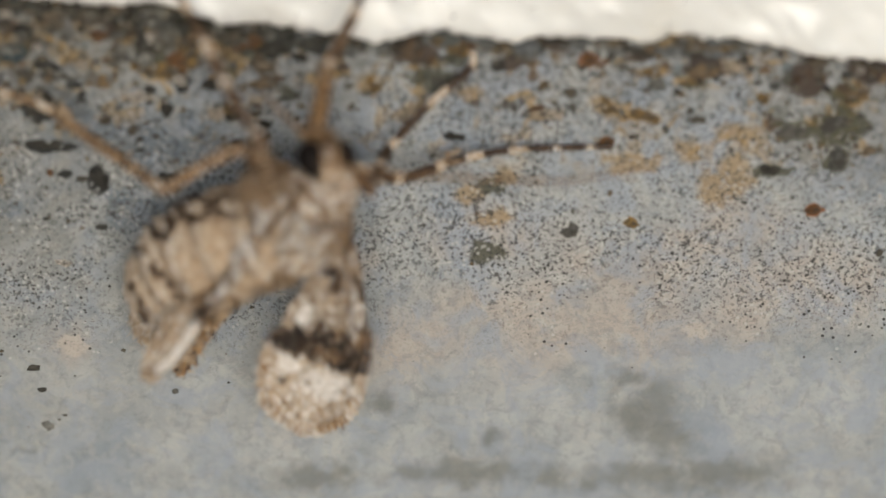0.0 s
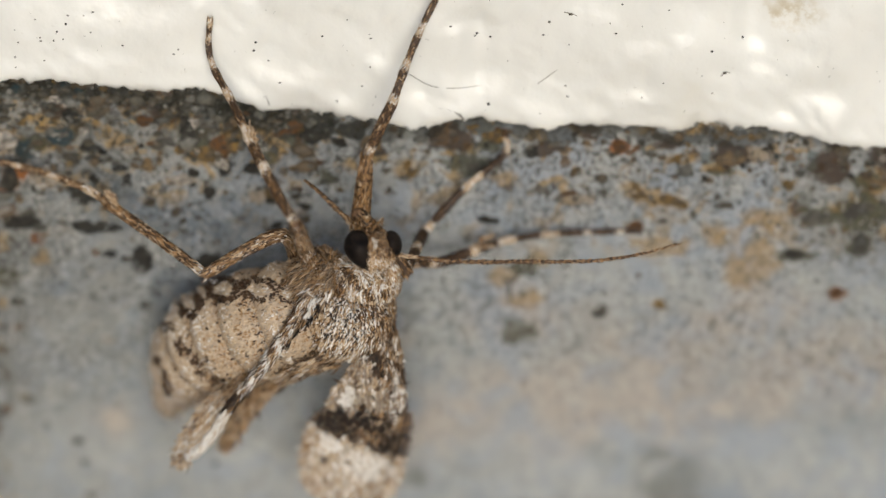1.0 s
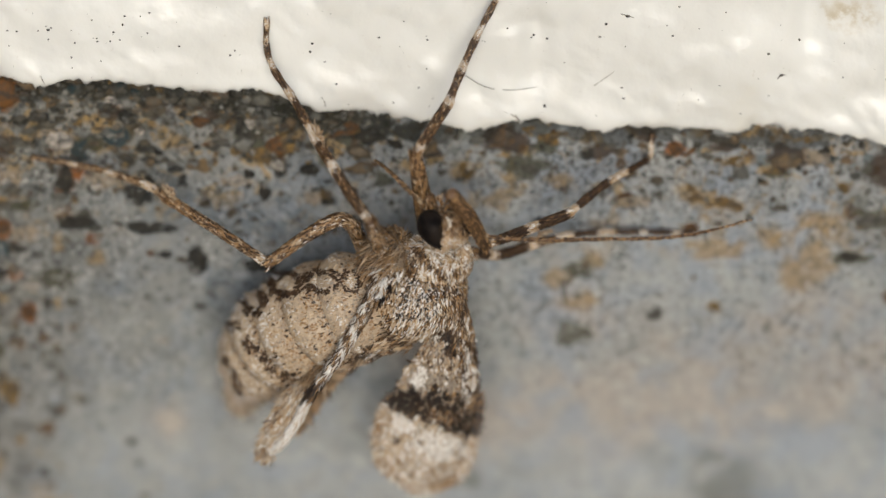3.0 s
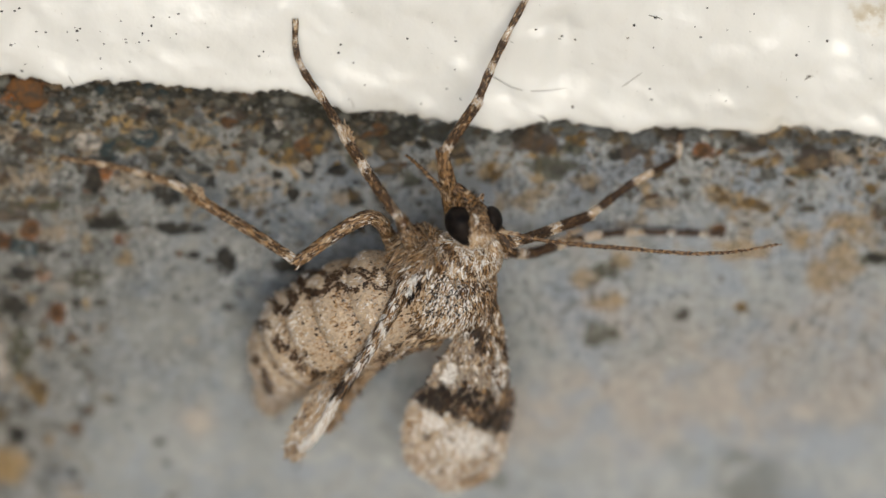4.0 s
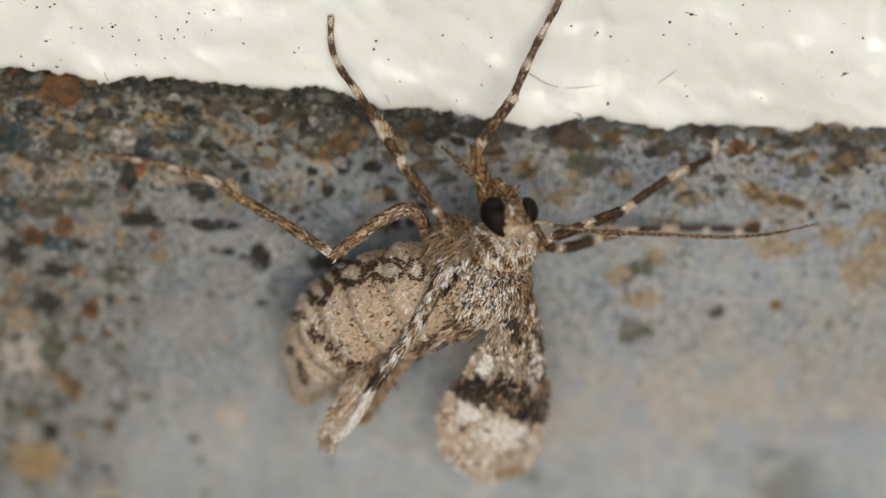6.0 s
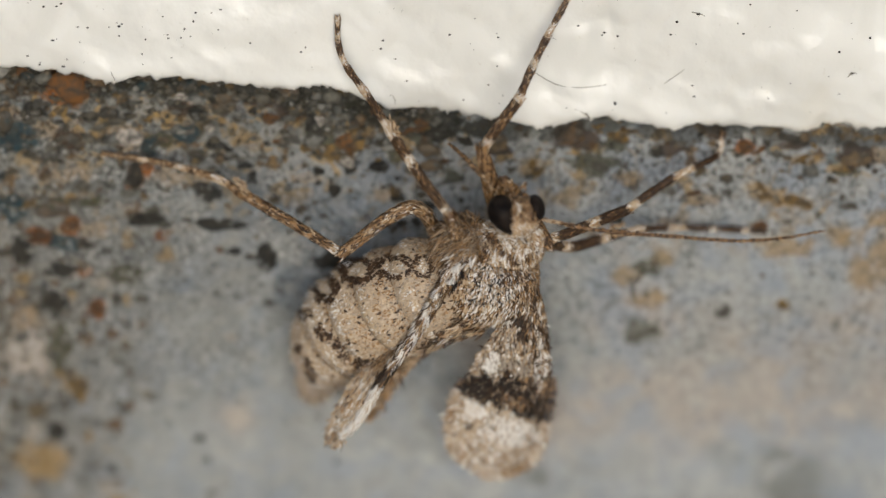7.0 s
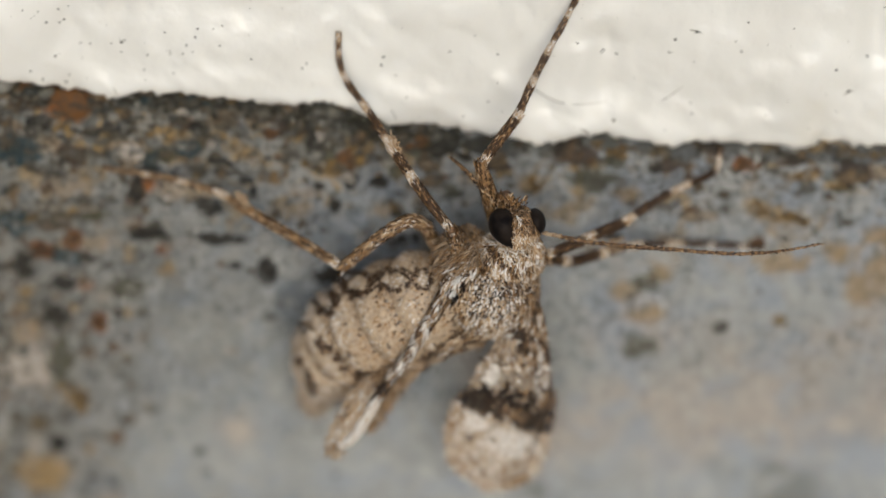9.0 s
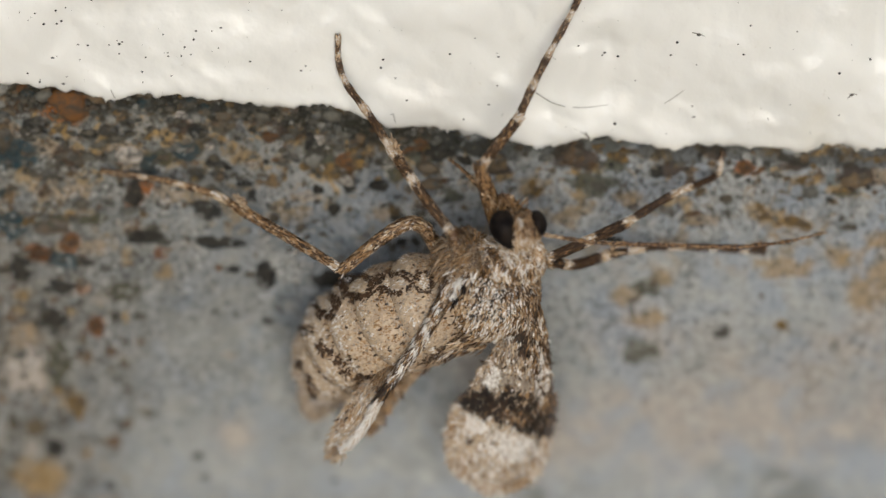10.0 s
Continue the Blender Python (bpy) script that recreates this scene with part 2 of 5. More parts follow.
OLIVE_SPOTS = [(285, 278, 0.6, 0.45), (565, 270, 0.6, 0.75), (160, 392, 0.8, 0.22), (80, 392, 0.9, 0.22), (800, 346, 0.35, 0.35), (700, 310, 0.35, 0.35), (745, 280, 0.45, 0.35),
               (1050, 330, 0.9, 0.5), (1150, 512, 0.55, 0.35), (1130, 625, 0.7, 0.5), (1667, 422, 0.8, 0.45), (1740, 419, 1.0, 0.7), (1760, 400, 0.6, 0.5), (1739, 476, 0.5, 0.55),
               (1627, 489, 0.8, 0.28), (1761, 361, 0.7, 0.5), (1500, 340, 0.55, 0.22), (100, 650, 0.6, 0.9), (640, 222, 0.7, 0.45), (1090, 290, 0.5, 0.4), (220, 520, 0.8, 0.4)]
OCHRE_SPOTS = [(305, 240, 0.8, 0.32), (190, 235, 0.35, 0.35), (430, 285, 0.55, 0.45), (520, 241, 0.5, 0.35), (1110, 352, 0.55, 0.4), (1352, 380, 0.75, 0.5), (1412, 396, 0.85, 0.32),
               (1425, 320, 0.65, 0.24), (1478, 336, 0.45, 0.24), (1110, 525, 0.6, 0.5), (1170, 495, 0.6, 0.4), (1390, 475, 1.3, 0.5), (1480, 452, 0.55, 0.65), (1560, 500, 0.8, 1.1),
               (1580, 428, 0.9, 0.5), (1524, 526, 0.55, 0.75), (1140, 570, 0.8, 0.5), (70, 850, 1.1, 0.9), (40, 525, 0.35, 0.35), (135, 718, 0.45, 0.55), (290, 485, 0.35, 0.45), (945, 335, 0.6, 0.5)]
RUST_SPOTS = [(122, 192, 0.95, 0.6), (122, 434, 0.45, 0.4), (65, 448, 0.55, 0.35), (168, 578, 0.36, 0.42), (614, 286, 0.42, 0.4), (235, 362, 0.3, 0.3), (1698, 558, 0.3, 0.25),
              (145, 512, 0.4, 0.22), (1318, 298, 0.35, 0.32), (285, 450, 0.25, 0.25), (260, 335, 0.35, 0.3)]
BROWN_SPOTS = [(512, 212, 0.7, 0.75), (400, 212, 0.55, 0.6), (1018, 275, 0.7, 0.65), (1520, 312, 0.8, 0.55), (238, 342, 0.36, 0.55), (325, 225, 0.7, 0.32), (1694, 335, 0.7, 0.7),
               (1801, 309, 0.8, 0.8), (102, 180, 0.5, 0.45), (1262, 268, 0.5, 0.3), (120, 282, 0.6, 0.55), (40, 190, 0.9, 0.35), (455, 215, 0.5, 0.4), (1190, 300, 0.5, 0.3), (1410, 290, 0.6, 0.3), (880, 300, 0.5, 0.3)]
BEIGE_SPOTS = [(80, 262, 0.5, 0.42), (225, 277, 0.7, 0.55), (540, 346, 0.55, 0.22), (118, 214, 0.7, 0.32), (680, 376, 0.5, 0.32), (105, 340, 1.0, 0.45), (10, 240, 0.6, 0.6),
               (1240, 390, 0.8, 0.28), (40, 600, 0.6, 0.5), (300, 345, 0.7, 0.4), (1558, 314, 0.9, 0.4), (160, 440, 0.8, 0.3)]
PINK_SPOTS = [(40, 655, 1.0, 0.9), (415, 772, 0.55, 0.45), (320, 203, 0.2, 0.14), (338, 214, 0.14, 0.12), (1490, 765, 0.5, 0.3)]
# near-black olive patches strung along just below the paint's edge
EDGE_DARK_NEAR = [(20, 168, 0.9, 0.4), (172, 188, 0.6, 0.5), (300, 186, 1.4, 0.5), (455, 200, 1.3, 0.55), (600, 214, 1.1, 0.7), (700, 244, 0.8, 0.6), (235, 180, 0.8, 0.5), (380, 194, 0.9, 0.55),
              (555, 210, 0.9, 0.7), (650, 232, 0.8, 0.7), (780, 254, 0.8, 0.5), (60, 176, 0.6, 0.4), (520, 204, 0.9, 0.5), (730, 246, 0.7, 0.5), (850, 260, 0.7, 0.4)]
EDGE_DARK_FAR = [(905, 268, 0.8, 0.4), (1070, 254, 1.7, 0.45), (1205, 278, 1.0, 0.45), (1300, 264, 1.4, 0.42), (1425, 282, 1.1, 0.32), (1540, 278, 1.6, 0.42), (1000, 266, 0.9, 0.4),
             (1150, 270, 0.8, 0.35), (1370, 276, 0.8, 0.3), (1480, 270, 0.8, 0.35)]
# colour, strength, softness and places
STAINS_AND_SHADOW = dict(warm=((0.372, 0.325, 0.284), 0.84, 0.95, WARM_CLOUDS), pale=((0.345, 0.348, 0.342), 0.38, 0.75, PALE_CLOUDS), blue_shadow=((0.070, 0.098, 0.132), 0.82, 0.80, BLUE_AND_SHADOW),
              beige=((0.27, 0.205, 0.135), 0.70, 0.45, BEIGE_SPOTS), ochre=((0.275, 0.172, 0.054), 0.64, 0.65, OCHRE_SPOTS), olive=((0.055, 0.053, 0.026), 0.82, 0.40, OLIVE_SPOTS),
              brown=((0.042, 0.024, 0.013), 0.88, 0.40, BROWN_SPOTS), rust=((0.20, 0.075, 0.018), 0.90, 0.30, RUST_SPOTS), teal=((0.018, 0.040, 0.050), 0.88, 0.35, TEAL_SPOTS),
              dark=((0.016, 0.016, 0.014), 0.95, 0.30, DARK_SPOTS), pink=((0.46, 0.40, 0.345), 0.55, 0.45, PINK_SPOTS), edge_dark=((0.018, 0.018, 0.013), 0.92, 0.50, EDGE_DARK_NEAR),
              edge_dark_far=((0.024, 0.023, 0.016), 0.66, 0.50, EDGE_DARK_FAR), damp=((0.135, 0.135, 0.120), 0.65, 0.95, DAMP))


def plaster_material():
    n = Nodes("cream_white_gloss_paint", 0.36)
    n.bsdf.inputs["Specular IOR Level"].default_value = 0.75
    col = n.mix(n.ramp(n.noise(0.22, 3, 0.5, 0.3), (0.35, 0.0), (0.65, 1.0)), (0.67, 0.66, 0.63), (0.755, 0.748, 0.72))
    col = n.mix(n.ramp(n.noise(0.12, 4, 0.6, 0.5), (0.60, 0.0), (0.74, 0.5)), col, (0.58, 0.53, 0.42))
    col = n.mix(n.ramp(n.noise(5, 3, 0.6), (0.68, 0.0), (0.76, 0.35)), col, (0.5, 0.46, 0.40))
    p = stage(1630, 62, 0.6)
    film = n.math("MULTIPLY", n.spot(n.warped(1.2, 1.4), p.x, p.z, 1.3, 0.9, 0.2), n.span(n.noise(1.6, 4, 0.6), 0.42, 0.60, 0.1, 0.8))
    col = n.mix(film, col, (0.47, 0.385, 0.235))
    n.bump(n.mix(0.22, n.noise(0.38, 2, 0.5, 0.5), n.noise(1.1, 3, 0.5)), 0.40, 0.85)
    return n.done(col)


def pebble_material(name, *shades, grey=0.75):
    n = Nodes(name, 0.75)
    n.bsdf.inputs["Specular IOR Level"].default_value = 0.25
    info = n.add("ShaderNodeObjectInfo")
    step = 1.0 / max(1, len(shades) - 1)
    col = n.ramp(info.outputs["Random"], *[(i * step, c) for i, c in enumerate(shades)])
    col = n.mix(n.ramp(n.noise(1.8, 5, 0.7, 0.5), (0.42, 0.0), (0.58, 0.85)), col, (0.045, 0.040, 0.032))
    col = n.mix(n.ramp(n.noise(3.0, 5, 0.7, 0.6), (0.52, 0.0), (0.62, grey)), col, (0.17, 0.172, 0.165))
    n.bump(n.noise(5, 5, 0.7), 0.10, 1.0)
    return n.done(col)


CONCRETE = concrete_material()
PLASTER = plaster_material()
PEBBLE_MIX = pebble_material("sand_grain_mixed", (0.05, 0.05, 0.045), (0.13, 0.085, 0.035), (0.085, 0.082, 0.07),
                             (0.20, 0.13, 0.06), (0.04, 0.038, 0.033), (0.16, 0.15, 0.13), (0.10, 0.06, 0.03), grey=0.45)
PEBBLE_DARK = pebble_material("sand_grain_dark", (0.012, 0.012, 0.011), (0.030, 0.028, 0.022), grey=0.06)
PEBBLE_RUST = pebble_material("sand_grain_rust", (0.085, 0.036, 0.011), (0.175, 0.078, 0.022), grey=0.06)
PEBBLE_TEAL = pebble_material("sand_grain_teal", (0.018, 0.042, 0.050), (0.030, 0.048, 0.052), grey=0.12)
PEBBLE_PALE = pebble_material("sand_grain_pale", (0.42, 0.37, 0.32), (0.52, 0.47, 0.41))
PEBBLE_OCHRE = pebble_material("sand_grain_ochre", (0.17, 0.105, 0.034), (0.27, 0.17, 0.058), grey=0.25)


def plain(name, color, rough=0.8):
    n = Nodes(name, rough)
    return n.done(n.mix(n.ramp(n.noise(0.02, 4), (0.3, 0.0), (0.7, 1.0)), color, tuple(c * 0.7 for c in color)))


def grit_material():
    n = Nodes("grit", 0.75)
    geo = n.add("ShaderNodeNewGeometry")
    col = n.ramp(geo.outputs["Random Per Island"], (0.0, (0.025, 0.024, 0.019)), (0.30, (0.06, 0.048, 0.028)), (0.48, (0.12, 0.115, 0.095)), (0.6, (0.13, 0.08, 0.034)),
                 (0.75, (0.05, 0.05, 0.04)), (0.94, (0.13, 0.125, 0.11)), (1.0, (0.26, 0.25, 0.22)))
    return n.done(n.mix(n.ramp(n.noise(7, 3), (0.4, 0.0), (0.6, 0.5)), col, (0.05, 0.047, 0.04)))


GRIT = grit_material()
DIRT = plain("dirt_speck", (0.035, 0.03, 0.026))
FIBRE = plain("fibre", (0.16, 0.14, 0.11))
# pale, so that the added ground throws light up from below
GROUND = plain("ground_bounce", (0.44, 0.41, 0.37))


# ---- helpers for meshes; all in millimetres until part() ----
def unstage(p):
    """u, v of an array of places (rows of x, y, z)."""
    q = p - np.array(HOME)
    depth = -(q @ np.array(BACK))
    return 784 + q[:, 0] / depth * REACH * 50, 441 - (q @ np.array(RISE)) / depth * REACH * 50


def part(name, shape, mats, parent=None, label="", base=(0, 0, 0), smooth=True):
    """Links verts, faces, slots (in mm) as one mesh object, under parent if given."""
    verts, faces, slots = shape
    me = bpy.data.meshes.new(name)
    v = (np.asarray(verts, float) - np.array(base)) * 0.001
    me.from_pydata(v, [], faces.tolist() if isinstance(faces, np.ndarray) else faces)
    for m in mats:
        me.materials.append(m)
    if slots is not None:
        me.polygons.foreach_set("material_index", np.asarray(slots, np.int32))
    if smooth:
        me.polygons.foreach_set("use_smooth", np.ones(len(me.polygons), bool))
    me.update()
    ob = new(name, me)
    if parent:
        ob.parent = parent
    if label:
        tagged(ob, label)
    return ob


def join(*shapes):
    verts, faces, slots, k = [], [], [], 0
    for v, f, s in shapes:
        verts.append(np.asarray(v, float))
        faces += (f + k).tolist() if isinstance(f, np.ndarray) else [[i + k for i in q] for q in f]
        slots.append(np.asarray(s, np.int32))
        k += len(v)
    return np.concatenate(verts), faces, np.concatenate(slots)


def smooth_line(points, count):
    """Catmull-Rom through the points, count places along it."""
    p = np.array([list(q) for q in points], float)
    p = np.vstack([2 * p[0] - p[1], p, 2 * p[-1] - p[-2]])
    out = []
    n = len(p) - 3
    for x in np.linspace(0, n, count):
        i = min(int(x), n - 1)
        t = x - i
        a, b, c, d = p[i:i + 4]
        out.append(0.5 * (2 * b + (c - a) * t + (2 * a - 5 * b + 4 * c - d) * t ** 2 + (3 * b - a - 3 * c + d) * t ** 3))
    return np.array(out)


def unit(a):
    return a / np.maximum(np.linalg.norm(a, axis=-1, keepdims=True), 1e-9)


class Tube:
    """A rounded, tapering body along a line; radii in mm along it; flat squeezes it across."""

    def __init__(self, points, radii, flat=1.0, up=None, rings=40, sides=20):
        self.line = smooth_line(points, rings)
        step = np.concatenate([[0], np.cumsum(np.linalg.norm(np.diff(self.line, axis=0), axis=1))])
        self.long = step[-1]
        self.s = step / step[-1]
        rr = np.asarray(radii, float)
        self.rad = np.interp(np.linspace(0, 1, rings), np.linspace(0, 1, len(rr)), rr)
        k = np.ones(5) / 5
        self.rad = np.convolve(np.pad(self.rad, 2, mode="edge"), k, "valid") if rings > 12 and len(rr) > 2 else self.rad
        self.tan = unit(np.gradient(self.line, axis=0))
        ref = np.array(up if up is not None else BACK, float)
        self.e1 = unit(ref - (self.tan @ ref)[:, None] * self.tan)
        self.e2 = np.cross(self.tan, self.e1)
        self.flat, self.sides = flat, sides

    def at(self, s, a):
        i = lambda arr: np.stack([np.interp(s, self.s, arr[:, k]) for k in range(3)], 1)
        r = np.interp(s, self.s, self.rad)[:, None]
        e1, e2 = unit(i(self.e1)), unit(i(self.e2))
        c, d = np.cos(a)[:, None], np.sin(a)[:, None]
        p = i(self.line) + r * (c * e1 * self.flat + d * e2)
        n = unit(c * e1 / self.flat + d * e2)
        t = unit(i(self.tan))
        grow = np.interp(s, self.s, np.gradient(self.rad, self.s * max(self.length(), 1e-6)))[:, None]
        return p, unit(n - t * grow), unit(t + n * grow)

    def length(self):
        return float(np.linalg.norm(np.diff(self.line, axis=0), axis=1).sum())

    def mesh(self, slot=0):
        n, m = len(self.line), self.sides
        a = np.linspace(0, 2 * np.pi, m, endpoint=False)
        v = [self.line[j] + self.rad[j] * (np.cos(x) * self.e1[j] * self.flat + np.sin(x) * self.e2[j]) for j in range(n) for x in a]
        v += [self.line[0] - self.tan[0] * self.rad[0] * 0.5, self.line[-1] + self.tan[-1] * self.rad[-1] * 0.5]
        f = [(j * m + i, j * m + (i + 1) % m, (j + 1) * m + (i + 1) % m, (j + 1) * m + i) for j in range(n - 1) for i in range(m)]
        f += [(n * m, (i + 1) % m, i) for i in range(m)] + [(n * m + 1, (n - 1) * m + i, (n - 1) * m + (i + 1) % m) for i in range(m)]
        return np.array(v), f, np.full(len(f), slot)

    def scatter(self, count, rng, lo=0.0, hi=1.0):
        s = rng.uniform(lo, hi, count * 3)
        keep = rng.uniform(0, self.rad.max(), len(s)) < np.interp(s, self.s, self.rad) + 0.15 * self.rad.max()
        s = s[keep][:count]
        a = rng.uniform(0, 2 * np.pi, len(s))
        return s, a, *self.at(s, a)


class Blob:
    """An ellipsoid by centre and three half-axes."""

    def __init__(self, centre, axes, sides=28):
        self.c, self.m, self.sides = np.array(centre, float), np.array([list(x) for x in axes], float), sides

    def on(self, d):
        p = self.c + d @ self.m
        n = unit(d @ np.linalg.inv(self.m).T)
        return p, n

    def mesh(self, slot=0):
        k, m = self.sides // 2, self.sides
        d = [(0, 0, 1)] + [(math.sin(math.pi * j / k) * math.cos(2 * math.pi * i / m), math.sin(math.pi * j / k) * math.sin(2 * math.pi * i / m),
                            math.cos(math.pi * j / k)) for j in range(1, k) for i in range(m)] + [(0, 0, -1)]
        v = self.c + np.array(d) @ self.m
        f = [(0, 1 + (i + 1) % m, 1 + i) for i in range(m)]
        f += [(1 + j * m + i, 1 + j * m + (i + 1) % m, 1 + (j + 1) * m + (i + 1) % m, 1 + (j + 1) * m + i) for j in range(k - 2) for i in range(m)]
        last = len(d) - 1
        f += [(last, 1 + (k - 2) * m + i, 1 + (k - 2) * m + (i + 1) % m) for i in range(m)]
        if np.linalg.det(self.m) > 0:
            f = [tuple(reversed(q)) for q in f]
        return v, f, np.full(len(f), slot)

    def scatter(self, count, rng):
        d = unit(rng.normal(size=(count, 3)))
        return self.on(d)


def flakes(p, n, way, rng, long, wide, slots, lift=0.25, stray=0.35, sink=0.02):
    """Overlapping scales: slim pointed leaves lying along way on a surface with normal n."""
    count = len(p)
    way = unit(way + rng.normal(size=(count, 3)) * stray)
    way = unit(way - (way * n).sum(1, keepdims=True) * n)
    lg = (long * rng.uniform(0.65, 1.3, count))[:, None]
    wd = (wide * rng.uniform(0.7, 1.25, count))[:, None] * 0.5
    tilt = (lift * rng.uniform(0.3, 1.4, count))[:, None]
    along = unit(way + n * tilt)
    roll = rng.normal(size=(count, 1)) * 0.35
    side = unit(np.cross(n, way) + n * roll)
    base = p - n * sink
    mid = base + along * lg * 0.5 + n * 0.012
    tip = base + along * lg - n * lg * 0.06
    v = np.stack([base - side * wd * 0.4, base + side * wd * 0.4, mid + side * wd, tip + side * wd * 0.35,
                  tip - side * wd * 0.35, mid - side * wd], 1).reshape(-1, 3)
    k = np.arange(count)[:, None] * 6
    f = np.concatenate([k + np.array([[0, 1, 2, 5]]), k + np.array([[5, 2, 3, 4]])])
    return v, f, np.concatenate([slots, slots])


def choose(rng, count, **shares):
    """Random scale kinds with the given shares."""
    names = dict(white=WHITE, cream=CREAM, tan=TAN, brown=BROWN, black=BLACK, grey=GREY)
    keys = [names[k] for k in shares]
    w = np.array(list(shares.values()), float)
    return rng.choice(keys, count, p=w / w.sum())


def blotch(u, v, cu, cv, ru, rv, turn=0.0):
    c, s = math.cos(radians(turn)), math.sin(radians(turn))
    x, y = u - cu, v - cv
    return np.hypot((c * x + s * y) / ru, (-s * x + c * y) / rv)


def fbm(x, z, size, seed, octaves=4, rough=0.5):
    """Smooth value noise on arrays, about -1 to 1; size in mm."""
    out, amp, total = np.zeros_like(x), 1.0, 0.0
    for o in range(octaves):
        gx, gz = x / size + 31.7 * o, z / size + 17.3 * o
        ix, iz = np.floor(gx).astype(np.int64), np.floor(gz).astype(np.int64)
        fx, fz = gx - ix, gz - iz
        fx, fz = fx * fx * (3 - 2 * fx), fz * fz * (3 - 2 * fz)

        def h(a, b):
            k = (a * 374761393 + b * 668265263 + (seed + o) * 974634677) & 0x7FFFFFFF
            k = ((k ^ (k >> 13)) * 1274126177) & 0x7FFFFFFF
            return ((k ^ (k >> 16)) & 0xFFFF) / 32767.5 - 1
        out += amp * ((h(ix, iz) * (1 - fx) + h(ix + 1, iz) * fx) * (1 - fz) + (h(ix, iz + 1) * (1 - fx) + h(ix + 1, iz + 1) * fx) * fz)
        total += amp
        amp, size = amp * rough, size * 0.5
    return out / total


# ---- the wall: bare concrete below, thick white paint above ----
# lower edge of the paint: (u, v) along it
EDGE = [(-60, 150), (0, 150), (70, 158), (130, 163), (195, 180), (250, 160), (330, 172), (420, 180), (520, 192), (585, 188), (625, 200),
        (690, 228), (770, 228), (850, 242), (900, 250), (950, 262), (1000, 252), (1075, 238), (1130, 252), (1190, 265), (1240, 254),
        (1290, 252), (1340, 265), (1430, 272), (1460, 258), (1530, 262), (1620, 275), (1720, 300), (1850, 310)]
_ex = np.array([stage(u, v, 0.3).x for u, v in EDGE])
_ez = np.array([stage(u, v, 0.3).z for u, v in EDGE])


def edge_z(x):
    """Height of the paint's lower edge at x; it runs on level past the near stretch."""
    return np.interp(x, _ex, _ez)


def ragged(x):
    """Small tears along that edge."""
    teeth = sum(np.exp(-((x - c) / w) ** 2) for c, w in ((3.4, 0.7), (5.0, 0.4), (-4.4, 0.5), (-5.3, 0.4), (-11.8, 0.5), (13.2, 0.4), (0.2, 0.5)))
    return 0.14 * fbm(x, x * 0, 0.7, 5, 2) + 0.14 * fbm(x, x * 0, 0.25, 6, 3, 0.7) + teeth * (0.22 * fbm(x, x * 0, 0.14, 9, 2, 0.7) - 0.08)


def spread(lo, hi, step, far):
    """Even steps from lo to hi, then growing ones to far on both sides."""
    mid = list(np.arange(lo, hi, step))
    left, right, g = [], [], step
    a, b = lo, mid[-1]
    while b < far:
        g *= 1.35
        a, b = a - g, b + g
        left.append(a)
        right.append(b)
    return np.array(left[::-1] + mid + right)


def concrete_relief(x, z):
    """Depth in mm towards the viewer: coarse humps, sandy grain near the paint, smoother lower down."""
    near_edge = np.clip(1.0 + (z - edge_z(x)) / 7.0, 0.15, 1.0)
    left = np.clip((6 - x) / 18, 0, 1)
    rough = np.clip(near_edge * 0.8 + left * 0.5, 0.15, 1.0)
    r = 0.22 * fbm(x, z, 6.0, 11, 3) + rough * (0.22 * fbm(x, z, 1.2, 21, 4, 0.65) + 0.12 * fbm(x, z, 0.4, 31, 2, 0.7))
    pit = np.clip(fbm(x, z, 0.8, 41, 2) - 0.42, 0, 1)
    # broken groove along the paint's edge
    away = edge_z(x) - z
    groove = np.exp(-((away - 0.12) / 0.3) ** 2) * np.clip(0.55 + fbm(x, z, 1.4, 51, 2), 0, 1)
    return r - rough * 0.9 * pit - 0.55 * groove


def sheet(xs, zs, depth):
    """A relief facing the viewer over the grid xs, zs; depth(x, z) is towards the viewer."""
    gx, gz = np.meshgrid(xs, zs)
    y = -depth(gx, gz)
    v = np.stack([gx, y, gz], -1).reshape(-1, 3)
    m = len(xs)
    j, i = np.meshgrid(np.arange(len(zs) - 1), np.arange(m - 1), indexing="ij")
    a = (j * m + i).ravel()
    return v, np.stack([a, a + 1, a + m + 1, a + m], 1)


def closed_back(v, f, xs, zs, back):
    """Adds sides and a back to a sheet, so that it is a slab."""
    m, n = len(xs), len(zs)
    rim = list(range(m)) + [j * m + m - 1 for j in range(1, n)] + [(n - 1) * m + i for i in range(m - 2, -1, -1)] + [j * m for j in range(n - 2, 0, -1)]
    k = len(v)
    b = v[rim].copy()
    b[:, 1] = back
    faces = f.tolist() + [(rim[i], k + i, k + (i + 1) % len(rim), rim[(i + 1) % len(rim)]) for i in range(len(rim))]
    faces.append(tuple(k + i for i in range(len(rim))))
    return np.vstack([v, b]), faces


